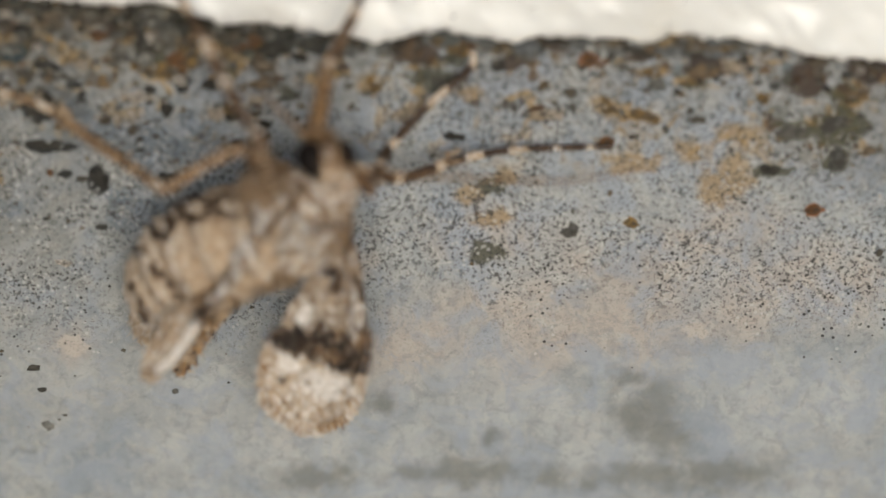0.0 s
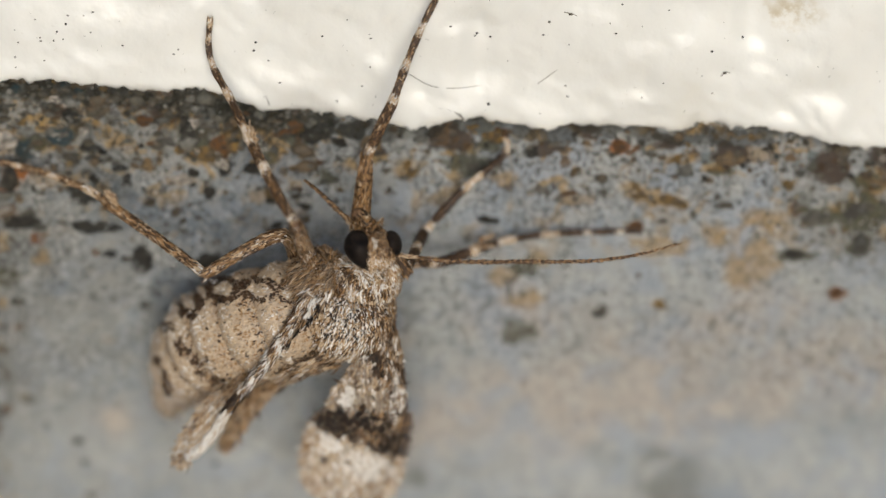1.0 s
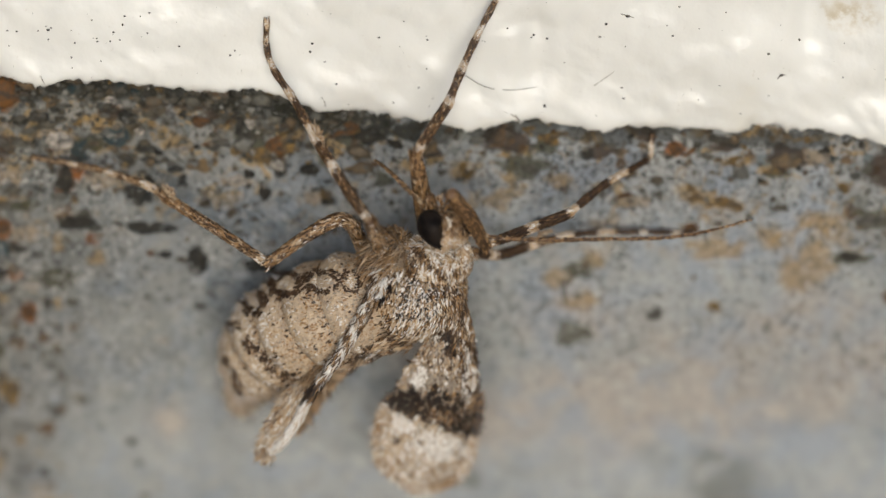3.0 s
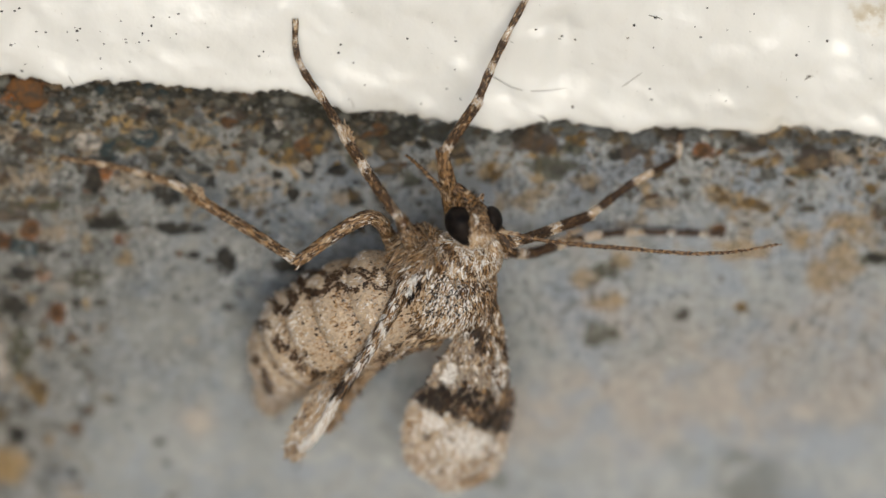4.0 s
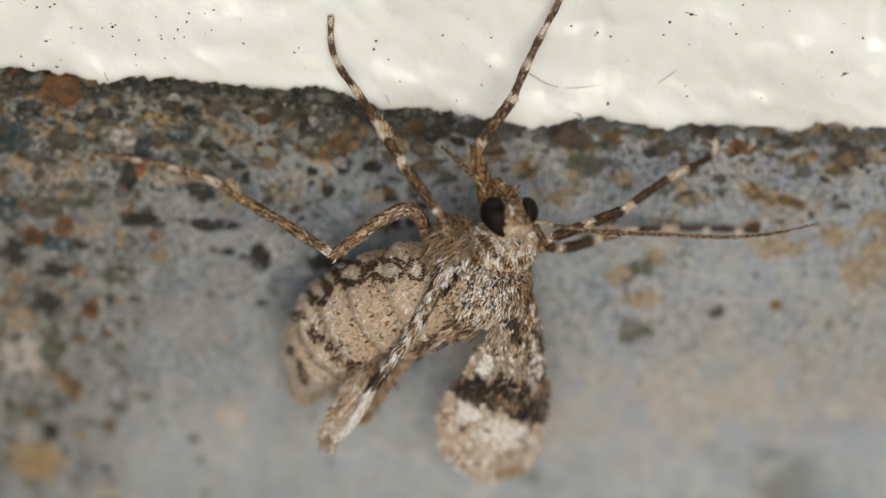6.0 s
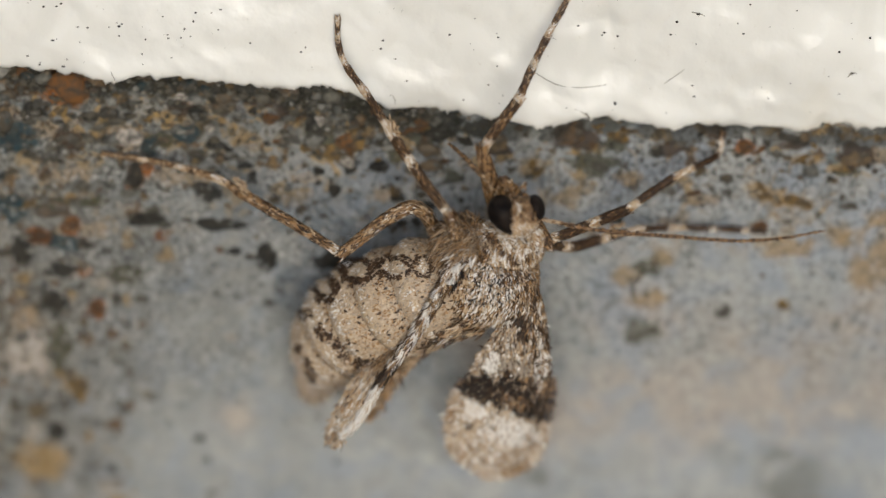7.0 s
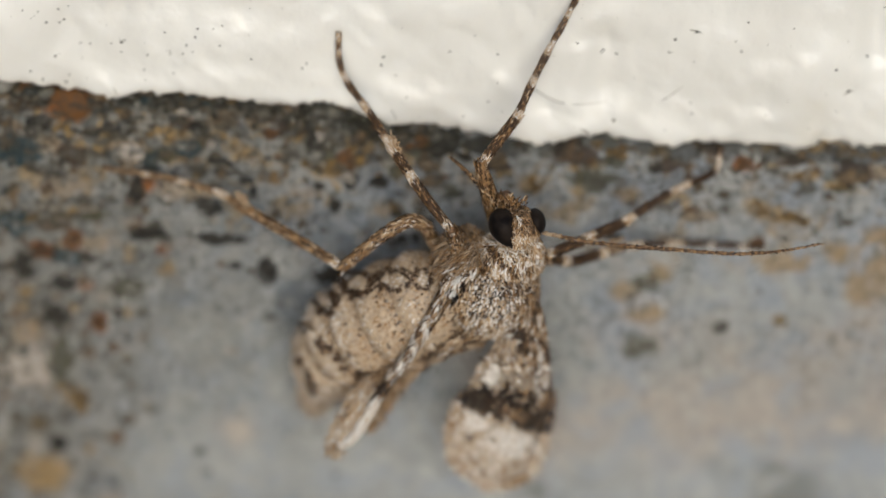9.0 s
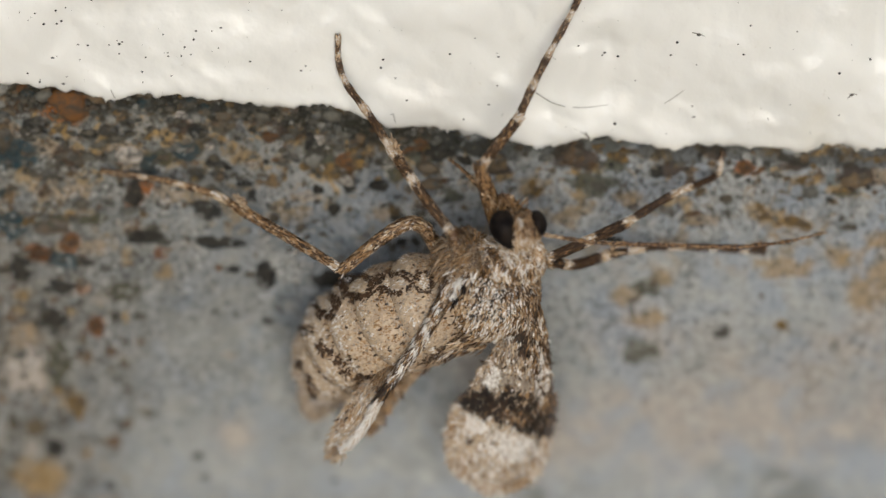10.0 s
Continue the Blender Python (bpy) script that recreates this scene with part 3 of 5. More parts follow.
def patch_depth(x, z, places):
    """How deep each place lies in the nearest of the stains and shadow patches: 0 outside, 1 in the middle; their
    outlines wander.
    """
    out = np.zeros(len(x), np.float32)
    for i, (u, v, rx, rz) in enumerate(places):
        p = stage(u, v, 0)
        near = np.flatnonzero((np.abs(x - p.x) < rx * 1.8 + 0.3) & (np.abs(z - p.z) < rz * 1.8 + 0.3))
        px, pz = x[near], z[near]
        size = 0.9 * min(rx, rz)
        bx, bz = 0.55 * rx * fbm(px, pz, size, 300 + i, 3), 0.55 * rz * fbm(px, pz, size, 400 + i, 3)
        d = np.hypot((px + bx - p.x) / rx, (pz + bz - p.z) / rz)
        out[near] = np.maximum(out[near], np.clip(1.3 - d, 0, 1))
    return out


def build_concrete():
    xs = spread(-17.5, 23.5, 0.085, 3000)
    zs = spread(-17.0, 8.5, 0.085, 300)
    v, f = sheet(xs, zs, concrete_relief)
    v, f = closed_back(v, f, xs, zs, 60)
    ob = part("wall_concrete", (v, f, None), [CONCRETE])
    for name, (_, _, _, places) in STAINS_AND_SHADOW.items():
        depth = ob.data.attributes.new(name, "FLOAT", "POINT")
        depth.data.foreach_set("value", patch_depth(v[:, 0], v[:, 2], places))
    return tagged(ob, "rough grey weathered concrete wall with sandy rusty grains", "wall", kind="structure")


def paint_depth(x, s):
    """Front of the paint above the edge; s is the height above the edge in mm."""
    soft = 0.17 * fbm(x, s, 2.6, 61, 1) + 0.11 * fbm(x, s, 1.2, 71, 2)
    dents = np.clip(fbm(x, s, 1.9, 81, 1) - 0.2, 0, 1) ** 2
    swell = 0.11 * fbm(x + 0.6 * s, s, 0.9, 83, 2) * np.exp(-np.clip(s, 0, None) / 2.2)
    full = 0.70 + soft + swell - 0.4 * dents
    lip = 1 - np.exp(-np.clip(s, 0, None) / 0.16)
    return -0.05 + (full + 0.05) * lip ** 0.5


def build_paint():
    xs = spread(-17.5, 23.5, 0.06, 3000)
    ss = np.concatenate([[0, 0.012, 0.03, 0.06, 0.10, 0.15, 0.21, 0.28], np.arange(0.36, 9.0, 0.1)])
    far, g = [], 0.1
    while (far[-1] if far else 9.0) < 2300:
        g *= 1.4
        far.append((far[-1] if far else 9.0) + g)
    ss = np.concatenate([ss, far])
    v, f = sheet(xs, ss, paint_depth)
    v[:, 2] += edge_z(v[:, 0]) + ragged(v[:, 0]) * np.exp(-v[:, 2] / 0.35)
    under = 0.10 * np.exp(-((v[:, 2] - edge_z(v[:, 0])) / 0.15)) * fbm(v[:, 0], v[:, 0] * 0, 0.4, 91, 2)
    v[:, 2] += under
    v, f = closed_back(v, f, xs, ss, 0.7)
    ob = part("wall_painted", (v, f, None), [PLASTER])
    return tagged(ob, "thick cream-white glossy paint on the wall above bare concrete", "wall", kind="structure")


concrete = build_concrete()
paint = build_paint()


# out of view; added to bounce light onto the wall and moth
def build_ground():
    me = bpy.data.meshes.new("ground")
    me.from_pydata([(-60, -60, -0.3), (60, -60, -0.3), (60, 60, -0.3), (-60, 60, -0.3)], [], [(0, 1, 2, 3)])
    me.materials.append(GROUND)
    return tagged(new("ground", me), "unseen pale ground below the wall, added to bounce light", "ground", kind="structure")


build_ground()


# ---- the moth ----
BASE = stage(820, 500, 0)
moth = new("moth")
moth.location = BASE * 0.001
tagged(moth, "brown and cream short-winged moth with banded legs, clinging to the wall", "moth")
MATS = SCALES + [SKIN, SKIN_PALE, SKIN_LEG]
S_SKIN, S_PALE, S_LEG = 6, 7, 8


def organ(name, shape, parent=None, label=""):
    return part(name, shape, MATS, parent or moth, label, base=BASE)


def mm(u, v, h):
    return np.array(stage(u, v, h))


def axes(a, b, c):
    """Half-axes along the wall, up the view and towards the viewer, in mm."""
    return [Vector((a, 0, 0)), RISE * b, BACK * c]


def build_thorax():
    rng = np.random.default_rng(3)
    main = Blob(mm(868, 515, 4.1), axes(1.72, 1.68, 1.7))
    flank = Blob(mm(822, 466, 4.1), axes(1.05, 1.12, 1.2))
    collar = Blob(mm(899, 462, 4.4), axes(1.28, 0.9, 1.2))
    shapes = [main.mesh(S_SKIN), flank.mesh(S_SKIN), collar.mesh(S_SKIN)]
    down = np.array((-0.25, 0.1, -1.0))
    # pepper-and-salt back
    p, n = main.scatter(15000, rng)
    u, v = unstage(p)
    k = choose(rng, len(p), grey=0.12, cream=0.19, tan=0.27, brown=0.38, white=0.04)
    saddle = blotch(u, v, 864, 544, 54, 46, -20) + 0.45 * fbm(u / 22, v / 22, 1.0, 3, 2) < 1 + rng.normal(size=len(u)) * 0.15
    k[saddle] = choose(rng, saddle.sum(), white=0.16, cream=0.16, tan=0.16, grey=0.08, black=0.26, brown=0.18)
    shoulder = blotch(u, v, 812, 520, 30, 34) < 1
    k[shoulder] = choose(rng, shoulder.sum(), cream=0.5, tan=0.4, brown=0.1)
    stripe = blotch(u, v, 905, 505, 14, 28, 10) < 1
    k[stripe] = choose(rng, stripe.sum(), brown=0.7, tan=0.3)
    shapes.append(flakes(p, n, np.tile(down, (len(p), 1)), rng, 0.24, 0.058, k, lift=0.32, stray=0.55))
    # curled white scales on the saddle
    top = np.flatnonzero(saddle)[:1500]
    shapes.append(flakes(p[top] + n[top] * 0.03, n[top], np.tile(down, (len(top), 1)), rng, 0.12, 0.052, choose(rng, len(top), white=0.42, cream=0.26, grey=0.14, black=0.18), lift=0.45, stray=0.9))
    # longer scales hanging over the rear edge
    low = np.flatnonzero((v > 560) & (n @ np.array(BACK) > -0.2))[:1000]
    shapes.append(flakes(p[low] + n[low] * 0.04, n[low], np.tile(np.array((-0.55, 0.0, -1.0)), (len(low), 1)), rng, 0.32, 0.05, choose(rng, len(low), white=0.25, cream=0.3, tan=0.2, brown=0.25), lift=0.35, stray=0.35))
    for line, share in (([(880, 586, 4.7), (822, 598, 5.0), (762, 622, 4.8)], 0.30), ([(862, 598, 4.4), (806, 612, 4.6), (752, 646, 4.4)], 0.34)):
        lock = Tube([mm(*x) for x in line], [share, share, 0.1], rings=16, sides=8)
        s, a, lp, ln, lt = lock.scatter(420, rng)
        shapes.append(flakes(lp, ln, lt, rng, 0.45, 0.05, choose(rng, len(lp), brown=0.30, tan=0.24, cream=0.40, white=0.06), lift=0.3, stray=0.3))
    # hairy flank, and long pale hair falling over the front of the abdomen
    p, n = flank.scatter(5200, rng)
    k = choose(rng, len(p), tan=0.40, cream=0.12, brown=0.42, grey=0.06)
    shapes.append(flakes(p, n, np.tile(np.array((-0.5, 0.2, -0.7)), (len(p), 1)), rng, 0.42, 0.034, k, lift=0.4, stray=0.6))
    for line, count in (([(836, 424, 4.7), (812, 452, 4.9), (790, 490, 4.9)], 520), ([(806, 424, 4.3), (790, 446, 4.5), (778, 474, 4.5)], 320), ([(846, 440, 4.9), (824, 468, 5.2), (806, 496, 5.3)], 520)):
        lock = Tube([mm(*x) for x in line], [0.34, 0.38, 0.2], rings=16, sides=10)
        s, a, lp, ln, lt = lock.scatter(count, rng)
        shapes.append(flakes(lp, ln, lt, rng, 0.62, 0.026, choose(rng, len(lp), grey=0.16, cream=0.26, tan=0.34, brown=0.24), lift=0.45, stray=0.4))
    # pale ruff behind the head
    p, n = collar.scatter(6500, rng)
    u, v = unstage(p)
    k = choose(rng, len(p), cream=0.46, white=0.32, tan=0.14, brown=0.08)
    for cu, cv, ru, rv, turn in ((884, 452, 8, 22, -30), (910, 478, 7, 16, -25), (862, 470, 10, 14, 20), (938, 478, 6, 12, 0)):
        m = blotch(u, v, cu, cv, ru, rv, turn) < 1
        k[m] = choose(rng, m.sum(), brown=0.7, tan=0.3)
    m = blotch(u, v, 900, 446, 8, 20, -35) < 1
    k[m] = choose(rng, m.sum(), white=0.5, cream=0.5)
    shapes.append(flakes(p, n, np.tile(down, (len(p), 1)), rng, 0.3, 0.05, k, lift=0.35, stray=0.5))
    # tuft where the wing joins
    tuft = Tube([mm(908, 520, 5.3), mm(906, 545, 5.35), mm(914, 566, 5.2)], [0.2, 0.2, 0.06], rings=12, sides=8)
    s, a, p, n, t = tuft.scatter(260, rng)
    shapes.append(flakes(p, n, t, rng, 0.4, 0.07, choose(rng, len(p), white=0.6, cream=0.4), lift=0.15, stray=0.15))
    # tegula flap over the left wing's root
    flap = Tube([mm(842, 470, 5.3), mm(812, 498, 5.5), mm(795, 530, 5.4)], [0.25, 0.42, 0.2], flat=0.5, rings=14, sides=10)
    shapes.append(flap.mesh(S_SKIN))
    s, a, p, n, t = flap.scatter(700, rng)
    shapes.append(flakes(p, n, t, rng, 0.42, 0.08, choose(rng, len(p), brown=0.42, tan=0.25, cream=0.2, white=0.13), lift=0.25, stray=0.3))
    for u0, v0, u1, v1 in ((818, 492, 806, 514), (806, 512, 797, 528), (780, 536, 770, 552), (764, 560, 756, 572)):
        for off, kind in ((0, WHITE), (7, BLACK)):
            spear = Tube([mm(u0 + off, v0 + off, 5.75 - off * 0.02), mm((u0 + u1) / 2 + off, (v0 + v1) / 2 + off, 5.85 - off * 0.02), mm(u1 + off, v1 + off, 5.75 - off * 0.02)], [0.06, 0.1, 0.03], rings=8, sides=6)
            s, a, p, n, t = spear.scatter(50, rng)
            shapes.append(flakes(p, n, t, rng, 0.3, 0.06, np.full(len(p), kind), lift=0.15, stray=0.2))
    return organ("thorax", join(*shapes), label="thorax with grey, white and black scales")


def build_abdomen():
    rng = np.random.default_rng(5)
    spine = [mm(822, 518, 3.9), mm(752, 540, 3.8), mm(686, 572, 3.4), mm(624, 607, 2.8), mm(586, 651, 2.15), mm(566, 688, 1.6)]
    core = Tube(spine, [1.35, 1.88, 2.0, 1.9, 1.48, 0.68], rings=50, sides=28)
    rad = core.rad.copy()
    core.rad = rad * 0.87
    abdomen = organ("abdomen", core.mesh(S_PALE), label="plump cream abdomen with dark rings")
    cuts = np.array([0.02, 0.19, 0.35, 0.50, 0.64, 0.77, 0.89, 1.0])
    toward = np.array(BACK)
    for a0, a1 in zip(cuts[:-1], cuts[1:]):
        seg = Tube([core.line[0], core.line[1], core.line[2]], [1, 1], rings=3)
        ss = np.linspace(a0, a1 + 0.03, 16)
        take = lambda arr: np.stack([np.interp(ss, core.s, arr[:, k]) for k in range(3)], 1)
        seg.line, seg.tan, seg.e1, seg.e2 = take(core.line), unit(take(core.tan)), unit(take(core.e1)), unit(take(core.e2))
        # each ring swells to its hind margin and lies over the next
        q = np.clip((ss - a0) / (a1 - a0), 0, 1.25)
        swell = 0.895 + 0.155 * np.clip(q, 0, 0.86) ** 0.8 - 0.40 * np.clip(q - 0.9, 0, 1) ** 1.3
        seg.rad = np.interp(ss, core.s, rad) * swell
        seg.s, seg.sides, seg.long = np.linspace(0, 1, 16), 30, 1
        n_fl = int(7000 * max(0.35, seg.rad.mean() / 2.1))
        s, a, p, n, t = seg.scatter(n_fl, rng)
        u, v = unstage(p)
        front = n @ toward
        patch = fbm(u / 50, v / 50, 0.5, 23, 3)
        k = choose(rng, len(p), cream=0.46, grey=0.29, tan=0.24, brown=0.01)
        # furrow behind the ring before: patchy brown scales, with its shadow painted in
        furrow = (s < 0.30 + 0.16 * patch) & (rng.uniform(size=len(s)) < 0.62)
        k[furrow] = choose(rng, furrow.sum(), tan=0.60, brown=0.14, cream=0.12, grey=0.14)
        rear = (s > 0.30) & (s < 0.62) & (patch > 0.12) & (rng.uniform(size=len(s)) < 0.5)
        k[rear] = choose(rng, rear.sum(), brown=0.09, tan=0.71, cream=0.20)
        margin = (s > 0.68) & (s < 0.86) & (rng.uniform(size=len(s)) < 0.75)
        k[margin] = choose(rng, margin.sum(), white=0.34, cream=0.58, grey=0.08)
        side = (u < 612 + rng.normal(size=len(u)) * 12) & (s > 0.25) & (s < 0.9)
        k[side] = choose(rng, side.sum(), cream=0.56, white=0.34, grey=0.10)
        for cu, cv, ru, rv, turn in ((637, 507, 28, 20, -10), (701, 499, 31, 20, -4), (752, 500, 16, 16, 6), (577, 532, 21, 28, -30)):
            d = blotch(u, v, cu, cv, ru, rv, turn) + 0.24 * fbm(u / 14, v / 14, 1.0, 37, 2)
            ring = (d > 0.66) & (d < 1.20) & (front > -0.2)
            k[ring] = choose(rng, ring.sum(), brown=0.86, black=0.04, tan=0.10)
            inner = (d < 0.64) & (front > -0.2)
            k[inner] = choose(rng, inner.sum(), cream=0.70, white=0.30)
        for cu, cv, ru, rv, turn in ((546, 584, 14, 9, 0), (596, 634, 8, 34, -38), (532, 646, 8, 9, 0), (573, 617, 9, 16, -30), (553, 686, 9, 26, -18), (612, 655, 12, 9, 30),
                                     (640, 668, 16, 7, -10), (826, 600, 20, 7, -18), (768, 632, 26, 5, -25), (790, 612, 22, 5, -20), (566, 560, 10, 6, 0)):
            spot = (blotch(u, v, cu, cv, ru, rv, turn) + 0.45 * fbm(u / 10, v / 10, 1.0, 39, 2) < 1) & (rng.uniform(size=len(u)) < 0.72) & (front > -0.3)
            k[spot] = choose(rng, spot.sum(), brown=0.70, black=0.04, tan=0.26)
        fleck = (fbm(u / 50, v / 50, 0.16, 53, 1) > 0.74) & (u > 600) & (rng.uniform(size=len(u)) < 0.35)
        k[fleck] = choose(rng, fleck.sum(), brown=0.35, tan=0.65)
        under = (v - 0.45 * (810 - u) > 590) & (rng.uniform(size=len(u)) < 0.16)
        k[under] = choose(rng, under.sum(), brown=0.15, tan=0.85)
        p = p + n * np.where((k == BROWN) | (k == BLACK), 0.026, 0.0)[:, None]
        cover = flakes(p, n, t, rng, 0.13, 0.082, k, lift=0.07, stray=0.5)
        # fringe along the hind margin and soft tufts down the flank
        edge = np.flatnonzero((s > 0.70) & (s < 0.88))[:420]
        fringe = flakes(p[edge], n[edge], t[edge], rng, 0.18, 0.036, np.where(k[edge] == TAN, CREAM, k[edge]), lift=0.22, stray=0.35)
        far = np.flatnonzero((np.abs(front) < 0.4) & (u < 640) & (s > 0.40) & (s < 0.9))[:300]
        hair = flakes(p[far], n[far], t[far], rng, 0.26, 0.034, np.where(k[far] == TAN, WHITE, k[far]), lift=0.55, stray=0.5)
        organ("segment", join(seg.mesh(S_PALE), cover, fringe, hair), abdomen)
    # tail tuft
    tip = Tube([mm(569, 683, 1.7), mm(562, 706, 1.4), mm(558, 724, 1.1)], [0.75, 0.55, 0.22], rings=12, sides=14)
    s, a, p, n, t = tip.scatter(1100, rng)
    organ("tail_tuft", join(tip.mesh(S_PALE), flakes(p, n, t, rng, 0.5, 0.04, choose(rng, len(p), cream=0.56, white=0.2, grey=0.1, tan=0.14), lift=0.5, stray=0.5)), abdomen)
    return abdomen


def build_head():
    rng = np.random.default_rng(7)
    skull = Blob(mm(917, 408, 5.0), axes(0.82, 0.78, 0.8))
    shapes = [skull.mesh(S_SKIN)]
    p, n = skull.scatter(5000, rng)
    u, v = unstage(p)
    k = choose(rng, len(p), brown=0.5, tan=0.42, cream=0.08)
    low = v > 418
    k[low] = choose(rng, low.sum(), cream=0.5, tan=0.25, white=0.2, brown=0.05)
    shapes.append(flakes(p, n, np.tile(np.array((0.1, 0, -1.0)), (len(p), 1)), rng, 0.17, 0.042, k, lift=0.3, stray=0.5))
    # little crest
    for cu, cv, du, dv in ((893, 362, -2, -16), (905, 358, 0, -8), (926, 364, 6, -9), (880, 366, -12, -20), (915, 360, 10, -3)):
        t = Tube([mm(cu, cv + 10, 4.9), mm(cu + du / 2, cv + dv / 2, 5.0), mm(cu + du, cv + dv, 5.0)], [0.09, 0.08, 0.03], rings=8, sides=6)
        s, a, p, n, w = t.scatter(26, rng)
        shapes.append(flakes(p, n, w, rng, 0.2, 0.06, choose(rng, len(p), tan=0.5, brown=0.3, cream=0.2), lift=0.3))
    # palps, pale and hairy, below the face
    palp = Tube([mm(945, 430, 5.0), mm(952, 452, 5.1), mm(944, 468, 5.0)], [0.22, 0.24, 0.1], rings=10, sides=8)
    s, a, p, n, w = palp.scatter(420, rng)
    hairy = join(palp.mesh(S_SKIN), flakes(p, n, w, rng, 0.22, 0.06, choose(rng, len(p), cream=0.5, tan=0.25, white=0.25), lift=0.4))
    head = organ("head", join(*shapes), label="scaly brown head with pale ruff")
    organ("palp", hairy, head, "pale hairy palp")
    for cu, cv, ch, a, b, c, turn in ((893, 403, 5.22, 0.53, 0.62, 0.62, 24), (951, 395, 4.95, 0.33, 0.46, 0.55, 14)):
        tip = Matrix.Rotation(radians(turn), 3, BACK)
        eye = Blob(mm(cu, cv, ch), [tip @ x for x in axes(a, b, c)], 36)
        ball = eye.mesh(0)
        tail = unit(np.array(Vector((0.5, 0, 0)) - RISE * 0.85))
        low = np.clip(unit(ball[0] - eye.c) @ tail, 0, 1) ** 4
        ball = (ball[0] + (low * 0.28 * (a > 0.4))[:, None] * tail, ball[1], ball[2])
        part("eye", ball, [EYE], head, "glossy black compound eye", base=BASE)
    # pale line along the eye's rim
    rim = Tube([mm(915, 384, 5.72), mm(922, 397, 5.74), mm(918, 410, 5.7)], [0.02, 0.07, 0.02], rings=10, sides=6)
    s, a, p, n, w = rim.scatter(60, rng)
    organ("eye_rim", flakes(p, n, w, rng, 0.12, 0.03, choose(rng, len(p), white=0.6, cream=0.4), lift=0.1), head)
    return head


def build_antenna(points, radius, rng):
    line = Tube(points, [radius, radius, radius * 0.8, radius * 0.35], rings=90, sides=8)
    line.rad = line.rad * (1 + 0.16 * np.sin(np.arange(90) * 2.1))
    s, a, p, n, t = line.scatter(1300, rng)
    k = np.where((s * 46 % 1.0) < 0.62, BROWN, TAN)
    few = rng.uniform(size=len(k)) < 0.12
    k[few] = choose(rng, few.sum(), black=0.6, cream=0.4)
    k[(s < 0.06)] = CREAM
    return join(line.mesh(S_LEG), flakes(p, n, t, rng, 0.12, 0.035, k, lift=0.25, stray=0.2, sink=0.005))


def wing_surface(costa, hind, ns=60, nw=26, camber=0.25, fold=0.0):
    """A wing between its front and hind edges; camber lifts the middle towards the viewer, fold drops the front strip."""
    a, b = smooth_line(costa, ns), smooth_line(hind, ns)
    w = np.linspace(0, 1, nw)
    g = a[:, None] * (1 - w)[None, :, None] + b[:, None] * w[None, :, None]
    width = np.linalg.norm(a - b, axis=1)[:, None]
    lift = camber * np.sin(w * math.pi)[None] * np.minimum(width, 2.5) / 2.5 - fold * np.clip(0.28 - w, 0, 1)[None] * np.minimum(width, 2) / 0.28
    x, y = np.meshgrid(np.linspace(0, 1, ns), w, indexing="ij")
    lift = lift + 0.04 * fbm(x * 9, y * 4, 1.0, 7, 2)
    return g + lift[..., None] * np.array(BACK)


def wing_mesh(g, slot, thick=0.05):
    ns, nw = g.shape[:2]
    du, dw = np.gradient(g, axis=0), np.gradient(g, axis=1)
    n = unit(np.cross(du, dw))
    if (n @ np.array(BACK)).mean() < 0:
        n = -n
    v = np.concatenate([g.reshape(-1, 3), (g - n * thick).reshape(-1, 3)])
    k, f = ns * nw, []
    for j in range(ns - 1):
        for i in range(nw - 1):
            q = (j * nw + i, j * nw + i + 1, (j + 1) * nw + i + 1, (j + 1) * nw + i)
            f += [q, tuple(x + k for x in reversed(q))]
    rim = [i for i in range(nw)] + [j * nw + nw - 1 for j in range(1, ns)] + [(ns - 1) * nw + i for i in range(nw - 2, -1, -1)] + [j * nw for j in range(ns - 2, 0, -1)]
    f += [(rim[i], rim[i] + k, rim[(i + 1) % len(rim)] + k, rim[(i + 1) % len(rim)]) for i in range(len(rim))]
    return (v, f, np.full(len(f), slot)), n, unit(du)


def wing_scatter(g, n, du, count, rng):
    ns, nw = g.shape[:2]
    x, y = rng.uniform(0, ns - 1.001, count), rng.uniform(0, nw - 1.001, count)
    width = np.linalg.norm(g[:, 0] - g[:, -1], axis=1)
    keep = rng.uniform(0, width.max(), count) < width[x.astype(int)] + 0.1
    x, y = x[keep], y[keep]
    i, j = x.astype(int), y.astype(int)
    fx, fy = (x - i)[:, None], (y - j)[:, None]
    p = (g[i, j] * (1 - fx) + g[i + 1, j] * fx) * (1 - fy) + (g[i, j + 1] * (1 - fx) + g[i + 1, j + 1] * fx) * fy
    return x / (ns - 1), y / (nw - 1), p, n[i, j], du[i, j]


